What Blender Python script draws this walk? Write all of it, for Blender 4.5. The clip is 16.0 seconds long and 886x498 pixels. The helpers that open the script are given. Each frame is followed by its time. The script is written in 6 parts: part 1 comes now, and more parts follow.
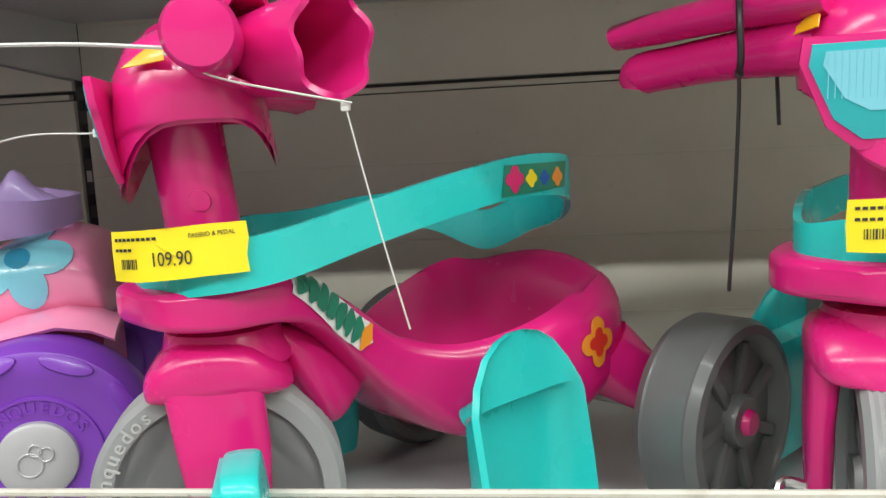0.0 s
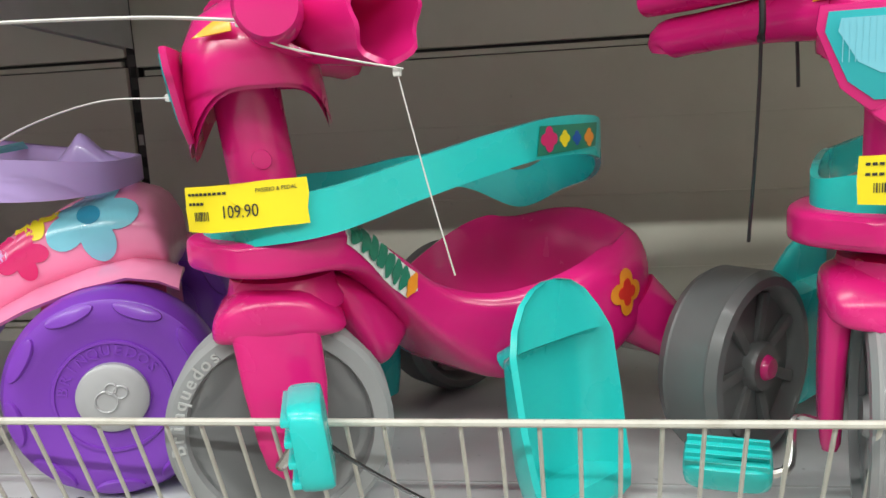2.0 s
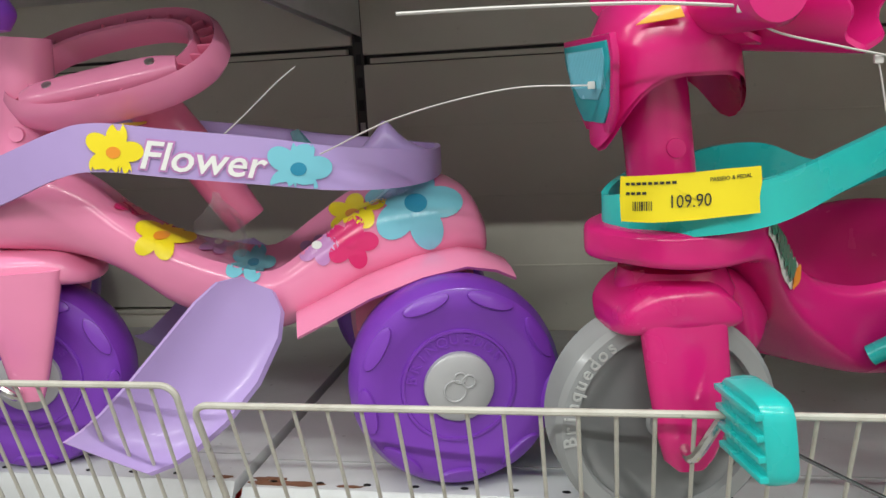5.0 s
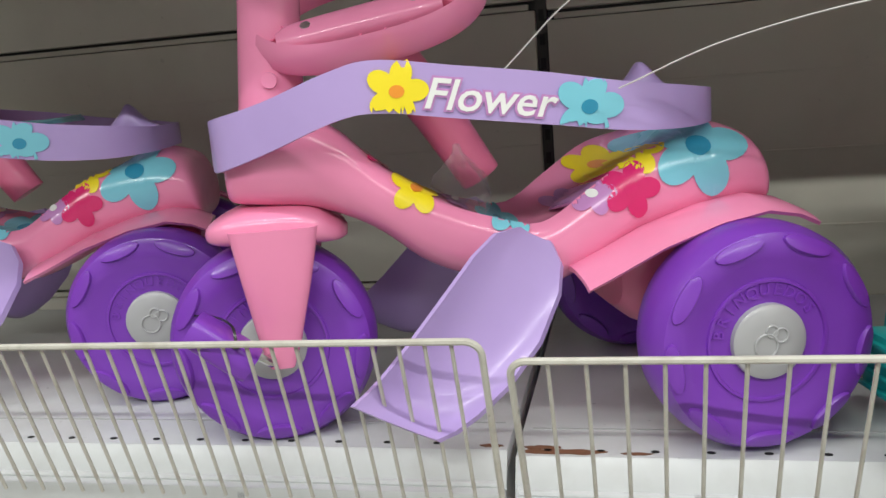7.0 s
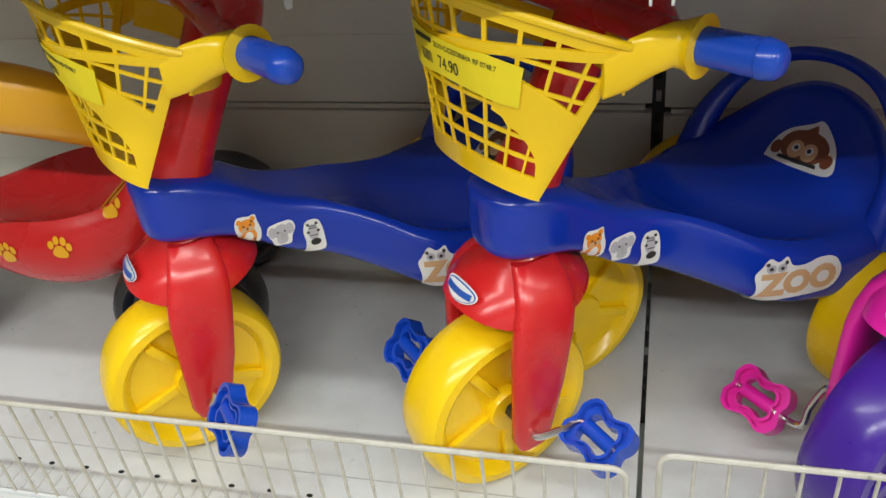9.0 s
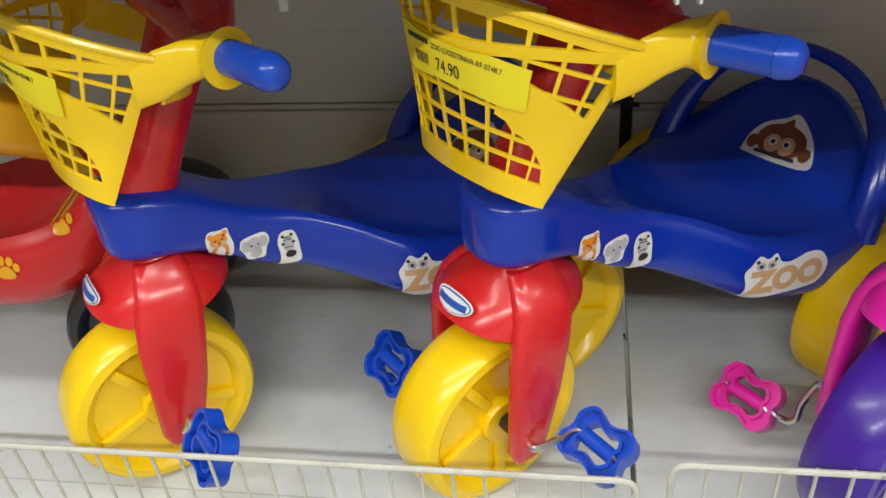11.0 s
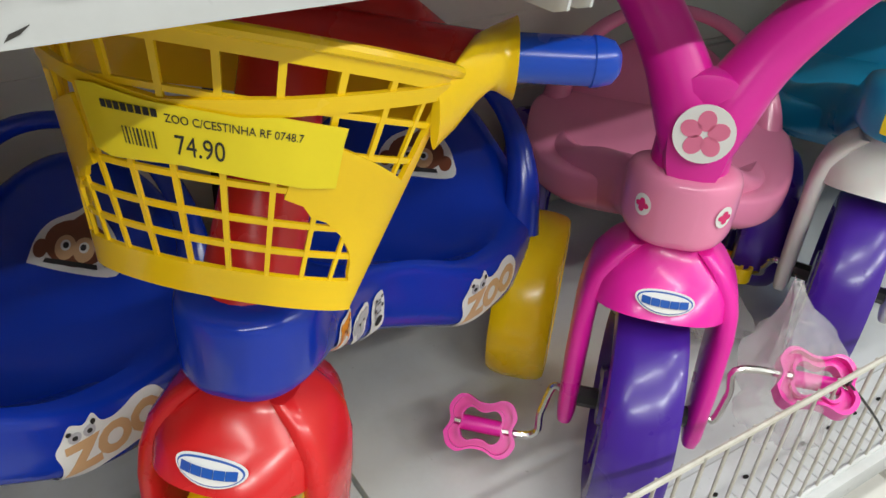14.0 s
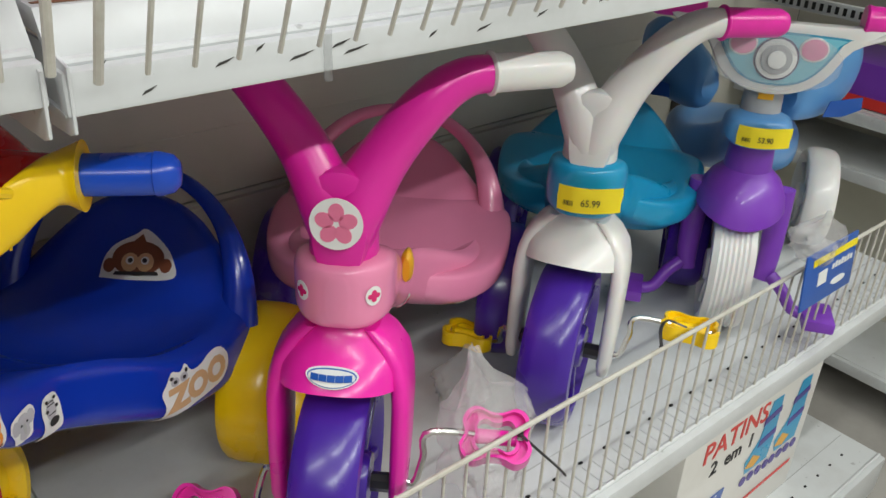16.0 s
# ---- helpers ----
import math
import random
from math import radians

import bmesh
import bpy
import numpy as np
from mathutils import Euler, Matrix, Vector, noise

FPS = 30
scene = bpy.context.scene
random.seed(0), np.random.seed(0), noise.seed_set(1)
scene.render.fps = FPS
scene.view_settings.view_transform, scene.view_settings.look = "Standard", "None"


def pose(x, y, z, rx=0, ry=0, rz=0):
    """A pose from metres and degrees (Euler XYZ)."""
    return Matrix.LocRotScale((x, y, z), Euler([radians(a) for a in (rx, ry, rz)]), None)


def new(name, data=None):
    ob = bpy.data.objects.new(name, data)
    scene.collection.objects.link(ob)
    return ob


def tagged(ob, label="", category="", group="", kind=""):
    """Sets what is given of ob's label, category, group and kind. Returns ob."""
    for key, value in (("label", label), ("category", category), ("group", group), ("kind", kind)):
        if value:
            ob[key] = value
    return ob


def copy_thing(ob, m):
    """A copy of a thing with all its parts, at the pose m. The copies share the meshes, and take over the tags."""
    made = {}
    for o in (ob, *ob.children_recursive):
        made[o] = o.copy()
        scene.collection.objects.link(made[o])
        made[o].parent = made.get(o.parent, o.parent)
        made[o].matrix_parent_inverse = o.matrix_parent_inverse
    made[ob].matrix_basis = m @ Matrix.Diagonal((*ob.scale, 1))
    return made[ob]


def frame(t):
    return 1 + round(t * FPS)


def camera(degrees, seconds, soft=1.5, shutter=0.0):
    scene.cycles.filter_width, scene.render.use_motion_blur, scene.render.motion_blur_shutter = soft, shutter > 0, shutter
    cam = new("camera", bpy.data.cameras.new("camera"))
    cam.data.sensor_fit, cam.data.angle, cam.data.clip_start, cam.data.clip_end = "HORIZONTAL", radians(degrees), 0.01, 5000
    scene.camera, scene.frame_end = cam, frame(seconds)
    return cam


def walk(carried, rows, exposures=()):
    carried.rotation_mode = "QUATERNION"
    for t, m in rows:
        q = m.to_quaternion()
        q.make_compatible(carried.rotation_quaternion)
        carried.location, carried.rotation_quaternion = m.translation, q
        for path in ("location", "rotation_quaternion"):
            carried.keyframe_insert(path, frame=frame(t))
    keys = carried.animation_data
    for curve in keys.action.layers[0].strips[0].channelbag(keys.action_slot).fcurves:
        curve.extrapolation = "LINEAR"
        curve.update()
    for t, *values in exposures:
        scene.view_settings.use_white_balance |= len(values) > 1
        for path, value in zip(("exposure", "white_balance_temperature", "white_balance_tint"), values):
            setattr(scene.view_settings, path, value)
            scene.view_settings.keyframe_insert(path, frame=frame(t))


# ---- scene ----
cam = camera(55.40, 16.0)
# seconds, eye (x, y, z), pitch, roll, yaw
ROWS = [
    (0.0, 0.097, 0.758, 1.603, -8.17, 2.91, 6.70),
    (0.5, 0.093, 0.742, 1.605, -8.31, 2.94, 7.46),
    (1.0, 0.093, 0.740, 1.601, -9.08, 3.13, 7.82),
    (1.5, 0.092, 0.725, 1.602, -9.81, 3.20, 8.22),
    (2.0, 0.093, 0.698, 1.603, -10.43, 3.21, 8.53),
    (2.5, 0.089, 0.693, 1.606, -10.98, 3.18, 8.79),
    (3.0, 0.097, 0.688, 1.607, -11.07, 3.07, 8.93),
    (3.5, 0.115, 0.699, 1.596, -11.19, 2.98, 9.55),
    (4.0, -0.002, 0.685, 1.603, -11.31, 2.80, 9.96),
    (4.5, -0.146, 0.653, 1.618, -11.34, 2.90, 8.77),
    (5.0, -0.221, 0.655, 1.619, -11.04, 3.08, 10.35),
    (5.2, -0.258, 0.648, 1.619, -10.77, 3.30, 11.05),
    (7.3, -0.501, 0.673, 1.554, -11.55, 4.90, 12.14),
    (7.5, -0.514, 0.707, 1.517, -15.27, 5.13, 12.83),
    (8.0, -0.545, 0.796, 1.415, -25.48, 5.66, 14.33),
    (8.5, -0.577, 0.817, 1.374, -31.84, 5.97, 14.27),
    (9.0, -0.598, 0.804, 1.353, -34.64, 5.77, 13.01),
    (9.2, -0.603, 0.805, 1.352, -35.01, 5.54, 12.65),
    (11.3, -0.707, 0.852, 1.350, -35.99, 4.04, 5.10),
    (11.5, -0.741, 0.894, 1.335, -36.66, 3.80, 1.83),
    (12.0, -0.821, 1.060, 1.274, -38.56, 2.56, -8.39),
    (12.5, -0.882, 1.140, 1.256, -38.70, 0.70, -18.43),
    (13.0, -0.914, 1.127, 1.261, -38.12, -0.63, -25.10),
    (13.5, -0.924, 1.120, 1.269, -36.89, -2.28, -29.04),
    (14.0, -0.889, 1.078, 1.288, -35.01, -3.73, -32.67),
    (14.5, -0.859, 1.006, 1.316, -32.20, -2.80, -36.58),
    (15.0, -0.802, 0.942, 1.337, -29.82, -1.98, -38.89),
    (15.5, -0.757, 0.902, 1.342, -28.80, -2.37, -40.00),
    (16.0, -0.740, 0.884, 1.340, -28.48, -2.61, -40.25),
]
walk(cam, [(t, pose(x, y, z, 90 + pitch, roll, yaw)) for t, x, y, z, pitch, roll, yaw in ROWS],
     exposures=[(0.0, 0.16), (3.0, 0.06), (3.8, 0.04), (4.8, -0.2), (5.2, -0.2), (7.5, -0.16), (9.0, 0.06), (11.5, 0.16), (12.5, 0.34), (13.3, 0.32), (14.5, 0.0), (16.0, -0.06)])

# ---- light: fluorescent tubes over the aisle ----
world = bpy.data.worlds.new("shop_air")
scene.world = world
world.use_nodes = True
world.node_tree.nodes["Background"].inputs[0].default_value = (0.9, 0.93, 1.0, 1)
world.node_tree.nodes["Background"].inputs[1].default_value = 0.03


def tube_lamp(x, y, z, length, watts):
    data = bpy.data.lights.new("fluorescent_tube", "AREA")
    data.shape, data.size, data.size_y, data.energy, data.color = "RECTANGLE", length, 0.07, watts, (0.97, 1.0, 0.965)
    ob = new("fluorescent_tube", data)
    ob.matrix_world = pose(x, y, z)
    tagged(ob, "bare fluorescent tube under the ceiling", "lamp", kind="structure")


for lx in (-2.3, -0.75, 0.8, 2.35):
    tube_lamp(lx, -0.75, 3.02, 1.2, 34)
    tube_lamp(lx, 0.72, 3.02, 1.2, 13)


# ---- materials ----
def nodes_of(name):
    m = bpy.data.materials.new(name)
    m.use_nodes = True
    return m, m.node_tree.nodes, m.node_tree.links, m.node_tree.nodes["Principled BSDF"]


def plastic(name, rgb, rough=0.28, coat=0.25, sub=0.0, vary=0.10):
    """Moulded plastic: faint flow marks, dust and fine scratches."""
    m, n, l, b = nodes_of(name)
    co = n.new("ShaderNodeTexCoord")
    big, fine = n.new("ShaderNodeTexNoise"), n.new("ShaderNodeTexNoise")
    big.inputs["Scale"].default_value, fine.inputs["Scale"].default_value = 9, 240
    big.inputs["Detail"].default_value, fine.inputs["Detail"].default_value = 5, 3
    ramp = n.new("ShaderNodeMix")
    ramp.data_type = "RGBA"
    ramp.inputs[6].default_value = (*[c * (1 - vary) for c in rgb], 1)
    ramp.inputs[7].default_value = (*[min(1, c * (1 + vary) + 0.006) for c in rgb], 1)
    rr = n.new("ShaderNodeMapRange")
    rr.inputs["To Min"].default_value, rr.inputs["To Max"].default_value = max(0.05, rough - 0.08), rough + 0.14
    bump = n.new("ShaderNodeBump")
    bump.inputs["Strength"].default_value, bump.inputs["Distance"].default_value = 0.06, 0.0006
    for t in (big, fine):
        l.new(co.outputs["Object"], t.inputs["Vector"])
    l.new(big.outputs["Fac"], ramp.inputs[0])
    l.new(ramp.outputs[2], b.inputs["Base Color"])
    l.new(big.outputs["Fac"], rr.inputs["Value"])
    l.new(rr.outputs["Result"], b.inputs["Roughness"])
    l.new(fine.outputs["Fac"], bump.inputs["Height"])
    l.new(bump.outputs["Normal"], b.inputs["Normal"])
    b.inputs["Coat Weight"].default_value, b.inputs["Coat Roughness"].default_value = coat, 0.12
    if sub:
        b.inputs["Subsurface Weight"].default_value, b.inputs["Subsurface Scale"].default_value = sub, 0.006
    return m


def painted(name, rgb, dirt, rough=0.4, scale=14.0, amount=0.5, speck=0.0):
    """Painted sheet metal with grime patches and dark specks."""
    m, n, l, b = nodes_of(name)
    co = n.new("ShaderNodeTexCoord")
    a, f = n.new("ShaderNodeTexNoise"), n.new("ShaderNodeTexNoise")
    a.inputs["Scale"].default_value, a.inputs["Detail"].default_value, a.inputs["Roughness"].default_value = scale, 8, 0.62
    f.inputs["Scale"].default_value, f.inputs["Detail"].default_value = 70, 4
    r1, r2 = n.new("ShaderNodeValToRGB"), n.new("ShaderNodeValToRGB")
    r1.color_ramp.elements[0].position, r1.color_ramp.elements[1].position = 0.46, 0.80
    r2.color_ramp.elements[0].position, r2.color_ramp.elements[1].position = 0.70, 0.76
    mul = n.new("ShaderNodeMath")
    mul.operation, mul.inputs[1].default_value = "MULTIPLY", amount
    mx, mx2 = n.new("ShaderNodeMix"), n.new("ShaderNodeMix")
    mx.data_type = mx2.data_type = "RGBA"
    mx.inputs[6].default_value, mx.inputs[7].default_value = (*rgb, 1), (*dirt, 1)
    mx2.inputs[7].default_value = (0.06, 0.05, 0.045, 1)
    m2 = n.new("ShaderNodeMath")
    m2.operation, m2.inputs[1].default_value = "MULTIPLY", speck
    for t in (a, f):
        l.new(co.outputs["Object"], t.inputs["Vector"])
    l.new(a.outputs["Fac"], r1.inputs[0])
    l.new(r1.outputs["Color"], mul.inputs[0])
    l.new(mul.outputs[0], mx.inputs[0])
    l.new(f.outputs["Fac"], r2.inputs[0])
    l.new(r2.outputs["Color"], m2.inputs[0])
    l.new(m2.outputs[0], mx2.inputs[0])
    l.new(mx.outputs[2], mx2.inputs[6])
    l.new(mx2.outputs[2], b.inputs["Base Color"])
    bump = n.new("ShaderNodeBump")
    bump.inputs["Strength"].default_value, bump.inputs["Distance"].default_value = 0.08, 0.0008
    l.new(f.outputs["Fac"], bump.inputs["Height"])
    l.new(bump.outputs["Normal"], b.inputs["Normal"])
    b.inputs["Roughness"].default_value = rough
    return m


def metal(name, rgb, rough=0.3):
    m, n, l, b = nodes_of(name)
    b.inputs["Metallic"].default_value, b.inputs["Roughness"].default_value = 1, rough
    t, r = n.new("ShaderNodeTexNoise"), n.new("ShaderNodeMix")
    t.inputs["Scale"].default_value = 60
    r.data_type = "RGBA"
    r.inputs[6].default_value, r.inputs[7].default_value = (*[c * 0.8 for c in rgb], 1), (*rgb, 1)
    l.new(t.outputs["Fac"], r.inputs[0])
    l.new(r.outputs[2], b.inputs["Base Color"])
    return m


def film(name, rgb, alpha, rough=0.15):
    """Thin clear plastic film."""
    m, n, l, b = nodes_of(name)
    b.inputs["Base Color"].default_value, b.inputs["Roughness"].default_value, b.inputs["Alpha"].default_value = (*rgb, 1), rough, alpha
    t, bump = n.new("ShaderNodeTexNoise"), n.new("ShaderNodeBump")
    t.inputs["Scale"].default_value, t.inputs["Detail"].default_value = 38, 5
    bump.inputs["Strength"].default_value, bump.inputs["Distance"].default_value = 0.9, 0.006
    l.new(t.outputs["Fac"], bump.inputs["Height"])
    l.new(bump.outputs["Normal"], b.inputs["Normal"])
    return m


MAGENTA = plastic("magenta_plastic", (0.68, 0.010, 0.185), rough=0.22)
HOTPINK = plastic("hot_pink_plastic", (0.78, 0.012, 0.36))
TEAL = plastic("teal_plastic", (0.016, 0.54, 0.52), rough=0.25)
PINK = plastic("pink_plastic", (0.86, 0.27, 0.46), rough=0.20)
ROSE = plastic("rose_plastic", (0.80, 0.19, 0.34), rough=0.30)
LILAC = plastic("lilac_plastic", (0.46, 0.33, 0.66), rough=0.30)
PURPLE = plastic("purple_plastic", (0.20, 0.040, 0.46), rough=0.34)
DEEP = plastic("deep_purple_plastic", (0.050, 0.010, 0.28), rough=0.26)
NAVY = plastic("dark_navy_plastic", (0.03, 0.01, 0.09), rough=0.4)
BLUE = plastic("blue_plastic", (0.001, 0.032, 0.42), rough=0.17, coat=0.10, vary=0.06)
GRIPBLUE = plastic("blue_grip_plastic", (0.004, 0.065, 0.52), rough=0.22, coat=0.1)
RED = plastic("red_plastic", (0.60, 0.012, 0.014), rough=0.24)
YELLOW = plastic("yellow_plastic", (0.94, 0.60, 0.002), rough=0.22, coat=0.1)
AMBER = plastic("amber_yellow_plastic", (0.82, 0.40, 0.006), rough=0.3)
GREY = plastic("grey_plastic", (0.28, 0.285, 0.29), rough=0.38, vary=0.16)
DARKGREY = plastic("dark_grey_plastic", (0.12, 0.125, 0.125), rough=0.34, vary=0.2)
LIGHTGREY = plastic("light_grey_plastic", (0.45, 0.455, 0.45), rough=0.36)
BLACK = plastic("black_plastic", (0.012, 0.012, 0.013), rough=0.35)
WHITEP = plastic("white_plastic", (0.76, 0.745, 0.72), rough=0.32, sub=0.1)
CYAN = plastic("cyan_plastic", (0.006, 0.33, 0.60), rough=0.27)
SKY = plastic("sky_blue_plastic", (0.11, 0.33, 0.68), rough=0.3)
TAGY = plastic("yellow_tag_paper", (0.90, 0.72, 0.010), rough=0.45, coat=0.1)
INK = plastic("black_ink", (0.02, 0.02, 0.02), rough=0.6, coat=0.0)
STICKER = plastic("white_sticker", (0.83, 0.83, 0.81), rough=0.3)
BROWN = plastic("brown_print", (0.20, 0.055, 0.02), rough=0.35)
TAN = plastic("tan_print", (0.68, 0.42, 0.22), rough=0.35, vary=0.25)
GREYPRINT = plastic("grey_print", (0.50, 0.49, 0.53), rough=0.35)
ORANGE = plastic("orange_print", (0.86, 0.30, 0.02), rough=0.3)
FLOWERB = plastic("light_blue_print", (0.20, 0.58, 0.70), rough=0.22)
LAMPTEAL = plastic("teal_lamp_print", (0.02, 0.42, 0.47), rough=0.18)
FLOWERD = plastic("deep_blue_print", (0.02, 0.27, 0.44), rough=0.22)
FLOWERP = plastic("crimson_print", (0.70, 0.02, 0.16), rough=0.22)
FLOWERV = plastic("violet_print", (0.55, 0.25, 0.55), rough=0.22)
GREENP = plastic("green_print", (0.015, 0.21, 0.13), rough=0.3)
BLUEP = plastic("blue_print", (0.01, 0.09, 0.42), rough=0.3)
REDP = plastic("red_print", (0.70, 0.03, 0.02), rough=0.35)
CHROME = metal("chrome", (0.75, 0.74, 0.72), 0.22)
STEEL = metal("dull_steel", (0.52, 0.51, 0.49), 0.42)
SILVER = plastic("silver_plastic", (0.42, 0.42, 0.43), rough=0.3)
SHELFW = painted("white_shelf_enamel", (0.63, 0.645, 0.65), (0.36, 0.34, 0.31), 0.32, 10, 0.35, 0.35)
FENCEW = painted("ivory_wire_enamel", (0.56, 0.54, 0.48), (0.26, 0.21, 0.15), 0.4, 30, 0.6, 0.6)
PANEL = painted("grey_back_panel", (0.67, 0.645, 0.55), (0.52, 0.485, 0.405), 0.38, 4, 0.6, 0.15)
SLOT = painted("dark_slot_metal", (0.035, 0.032, 0.03), (0.09, 0.08, 0.07), 0.5)
RUST = painted("rusty_patch", (0.22, 0.10, 0.055), (0.09, 0.05, 0.03), 0.7, 60, 0.8, 0.6)
HOLE = painted("black_hole", (0.012, 0.012, 0.012), (0.03, 0.03, 0.03), 0.8)
CARD = painted("printed_cardboard", (0.80, 0.78, 0.74), (0.62, 0.58, 0.52), 0.42, 8, 0.35, 0.1)
TILES = painted("shop_floor_tile", (0.42, 0.40, 0.37), (0.20, 0.18, 0.16), 0.25, 3, 0.5, 0.2)
PLASTER = painted("shop_wall_paint", (0.74, 0.72, 0.68), (0.5, 0.47, 0.43), 0.7, 2, 0.4, 0.1)
BAG = film("clear_bag_film", (0.92, 0.90, 0.90), 0.27)
CLEAR = film("clear_blister", (0.95, 0.97, 1.0), 0.16)
TIE = plastic("white_nylon_tie", (0.72, 0.70, 0.68), rough=0.3)


# ---- mesh helpers ----
def finish(name, bm, mat, parent=None, label="", angle=38):
    me = bpy.data.meshes.new(name)
    bmesh.ops.recalc_face_normals(bm, faces=bm.faces)
    bm.to_mesh(me)
    bm.free()
    me.polygons.foreach_set("use_smooth", [True] * len(me.polygons))
    me.set_sharp_from_angle(angle=radians(angle))
    me.materials.append(mat)
    ob = new(name, me)
    ob.parent = parent
    if label:
        ob["label"] = label
    return ob


def part(name, bm, material, parent, label=""):
    return finish(name, bm, material, parent, label)


def thing(name, m, label, category, group=""):
    ob = new(name)
    ob.matrix_world = m
    ob.empty_display_size = 0.03
    return tagged(ob, label, category, group)


def loft(rings, cap=True, closed=True):
    """Skin through rings of equally many points."""
    bm = bmesh.new()
    vs = [[bm.verts.new(p) for p in ring] for ring in rings]
    k = len(rings[0])
    for a, b in zip(vs, vs[1:]):
        for i in range(k if closed else k - 1):
            j = (i + 1) % k
            bm.faces.new((a[i], a[j], b[j], b[i]))
    if cap and closed:
        bm.faces.new(vs[0])
        bm.faces.new(vs[-1])
    return bm


def smooth_line(pts, per=8):
    """Catmull-Rom line through points of any dimension."""
    p = np.array(pts, float)
    p = np.vstack([2 * p[0] - p[1], p, 2 * p[-1] - p[-2]])
    out = []
    for i in range(1, len(p) - 2):
        for s in np.arange(per) / per:
            a, b, c, d = p[i - 1:i + 3]
            out.append(0.5 * (2 * b + (c - a) * s + (2 * a - 5 * b + 4 * c - d) * s * s + (3 * b - a - 3 * c + d) * s ** 3))
    out.append(p[-2])
    return np.array(out)


def tube(pts, r, n=10, per=6, flat=1.0, smooth=True):
    """A tube of radius r (number or one per point) along a line; flat squeezes it across."""
    rad = r if isinstance(r, (list, tuple)) else [r] * len(pts)
    q = np.array([[*p, k] for p, k in zip(pts, rad)], float)
    q = smooth_line(q, per) if smooth and len(pts) > 2 else q
    rings, up = [], None
    for i in range(len(q)):
        t = Vector(q[min(i + 1, len(q) - 1)][:3] - q[max(i - 1, 0)][:3]).normalized()
        if up is None:
            up = Vector((0, 0, 1)) if abs(t.z) < 0.9 else Vector((1, 0, 0))
        side = t.cross(up).normalized()
        up = side.cross(t).normalized()
        c = Vector(q[i][:3])
        rings.append([c + side * (math.cos(a) * q[i][3]) + up * (math.sin(a) * q[i][3] * flat) for a in np.linspace(0, 2 * math.pi, n, endpoint=False)])
    return loft(rings)


def lathe(profile, n=40, axis="Y"):
    """A turned body: profile of (radius, height) round the axis."""
    rings = []
    for r, h in profile:
        ring = []
        for a in np.linspace(0, 2 * math.pi, n, endpoint=False):
            c, s = math.cos(a) * r, math.sin(a) * r
            ring.append((c, h, s) if axis == "Y" else (c, s, h))
        rings.append(ring)
    return loft(rings)


def shell(sections, n=36, per=5, dent=0.0):
    """A moulded body along x: sections (x, z low, z high, half width, squareness, dent of the top)."""
    rings = []
    for x, zb, zt, w, e, dn in smooth_line(sections, per):
        ring = []
        for a in np.linspace(0, 2 * math.pi, n, endpoint=False):
            c, s = math.cos(a), math.sin(a)
            y = w * math.copysign(abs(c) ** (2 / e), c)
            z = (zb + zt) / 2 + (zt - zb) / 2 * math.copysign(abs(s) ** (2 / e), s)
            if s > 0:
                z -= dn * max(0, 1 - (y / (w * 0.82)) ** 2) ** 0.8
            ring.append((x, y, z))
        rings.append(ring)
    return loft(rings)


def plate(outline, thick, m=None, bevel=0.0):
    """A flat piece from an outline in x, y, with its thickness along z and rounded rims."""
    bm = bmesh.new()
    f = bm.faces.new([bm.verts.new((x, y, 0)) for x, y in outline])
    top = bmesh.ops.extrude_face_region(bm, geom=[f])
    bmesh.ops.translate(bm, verts=[v for v in top["geom"] if isinstance(v, bmesh.types.BMVert)], vec=(0, 0, thick))
    if bevel:
        bmesh.ops.recalc_face_normals(bm, faces=bm.faces)
        rim = [e for e in bm.edges if len(e.link_faces) == 2 and abs(e.verts[0].co.z - e.verts[1].co.z) < 1e-7]
        bmesh.ops.bevel(bm, geom=rim, offset=bevel, segments=2, affect="EDGES", profile=0.6)
    if m is not None:
        bm.transform(m)
    return bm


def box(x0, y0, z0, x1, y1, z1, bevel=0.0, m=None):
    bm = bmesh.new()
    bmesh.ops.create_cube(bm, size=1)
    bm.transform(Matrix.Translation(((x0 + x1) / 2, (y0 + y1) / 2, (z0 + z1) / 2)) @ Matrix.Diagonal((x1 - x0, y1 - y0, z1 - z0, 1)))
    if bevel:
        bmesh.ops.bevel(bm, geom=bm.edges[:], offset=bevel, segments=2, affect="EDGES", profile=0.6)
    if m is not None:
        bm.transform(m)
    return bm


def join(*bms):
    out = bms[0]
    for b in bms[1:]:
        me = bpy.data.meshes.new("tmp")
        b.to_mesh(me)
        b.free()
        out.from_mesh(me)
        bpy.data.meshes.remove(me)
    return out


def moved(bm, m):
    bm.transform(m)
    return bm


def blob(n, rx, ry, wob=0.0, k=3, turn=0.0):
    return [(rx * (1 + wob * math.cos(k * a + turn)) * math.cos(a), ry * (1 + wob * math.cos(k * a + turn)) * math.sin(a)) for a in np.linspace(0, 2 * math.pi, n, endpoint=False)]


def petals(r, count=5, deep=0.34, n=60):
    return [(r * (1 - deep + deep * abs(math.cos(count * a / 2))) * math.cos(a), r * (1 - deep + deep * abs(math.cos(count * a / 2))) * math.sin(a)) for a in np.linspace(0, 2 * math.pi, n, endpoint=False)]


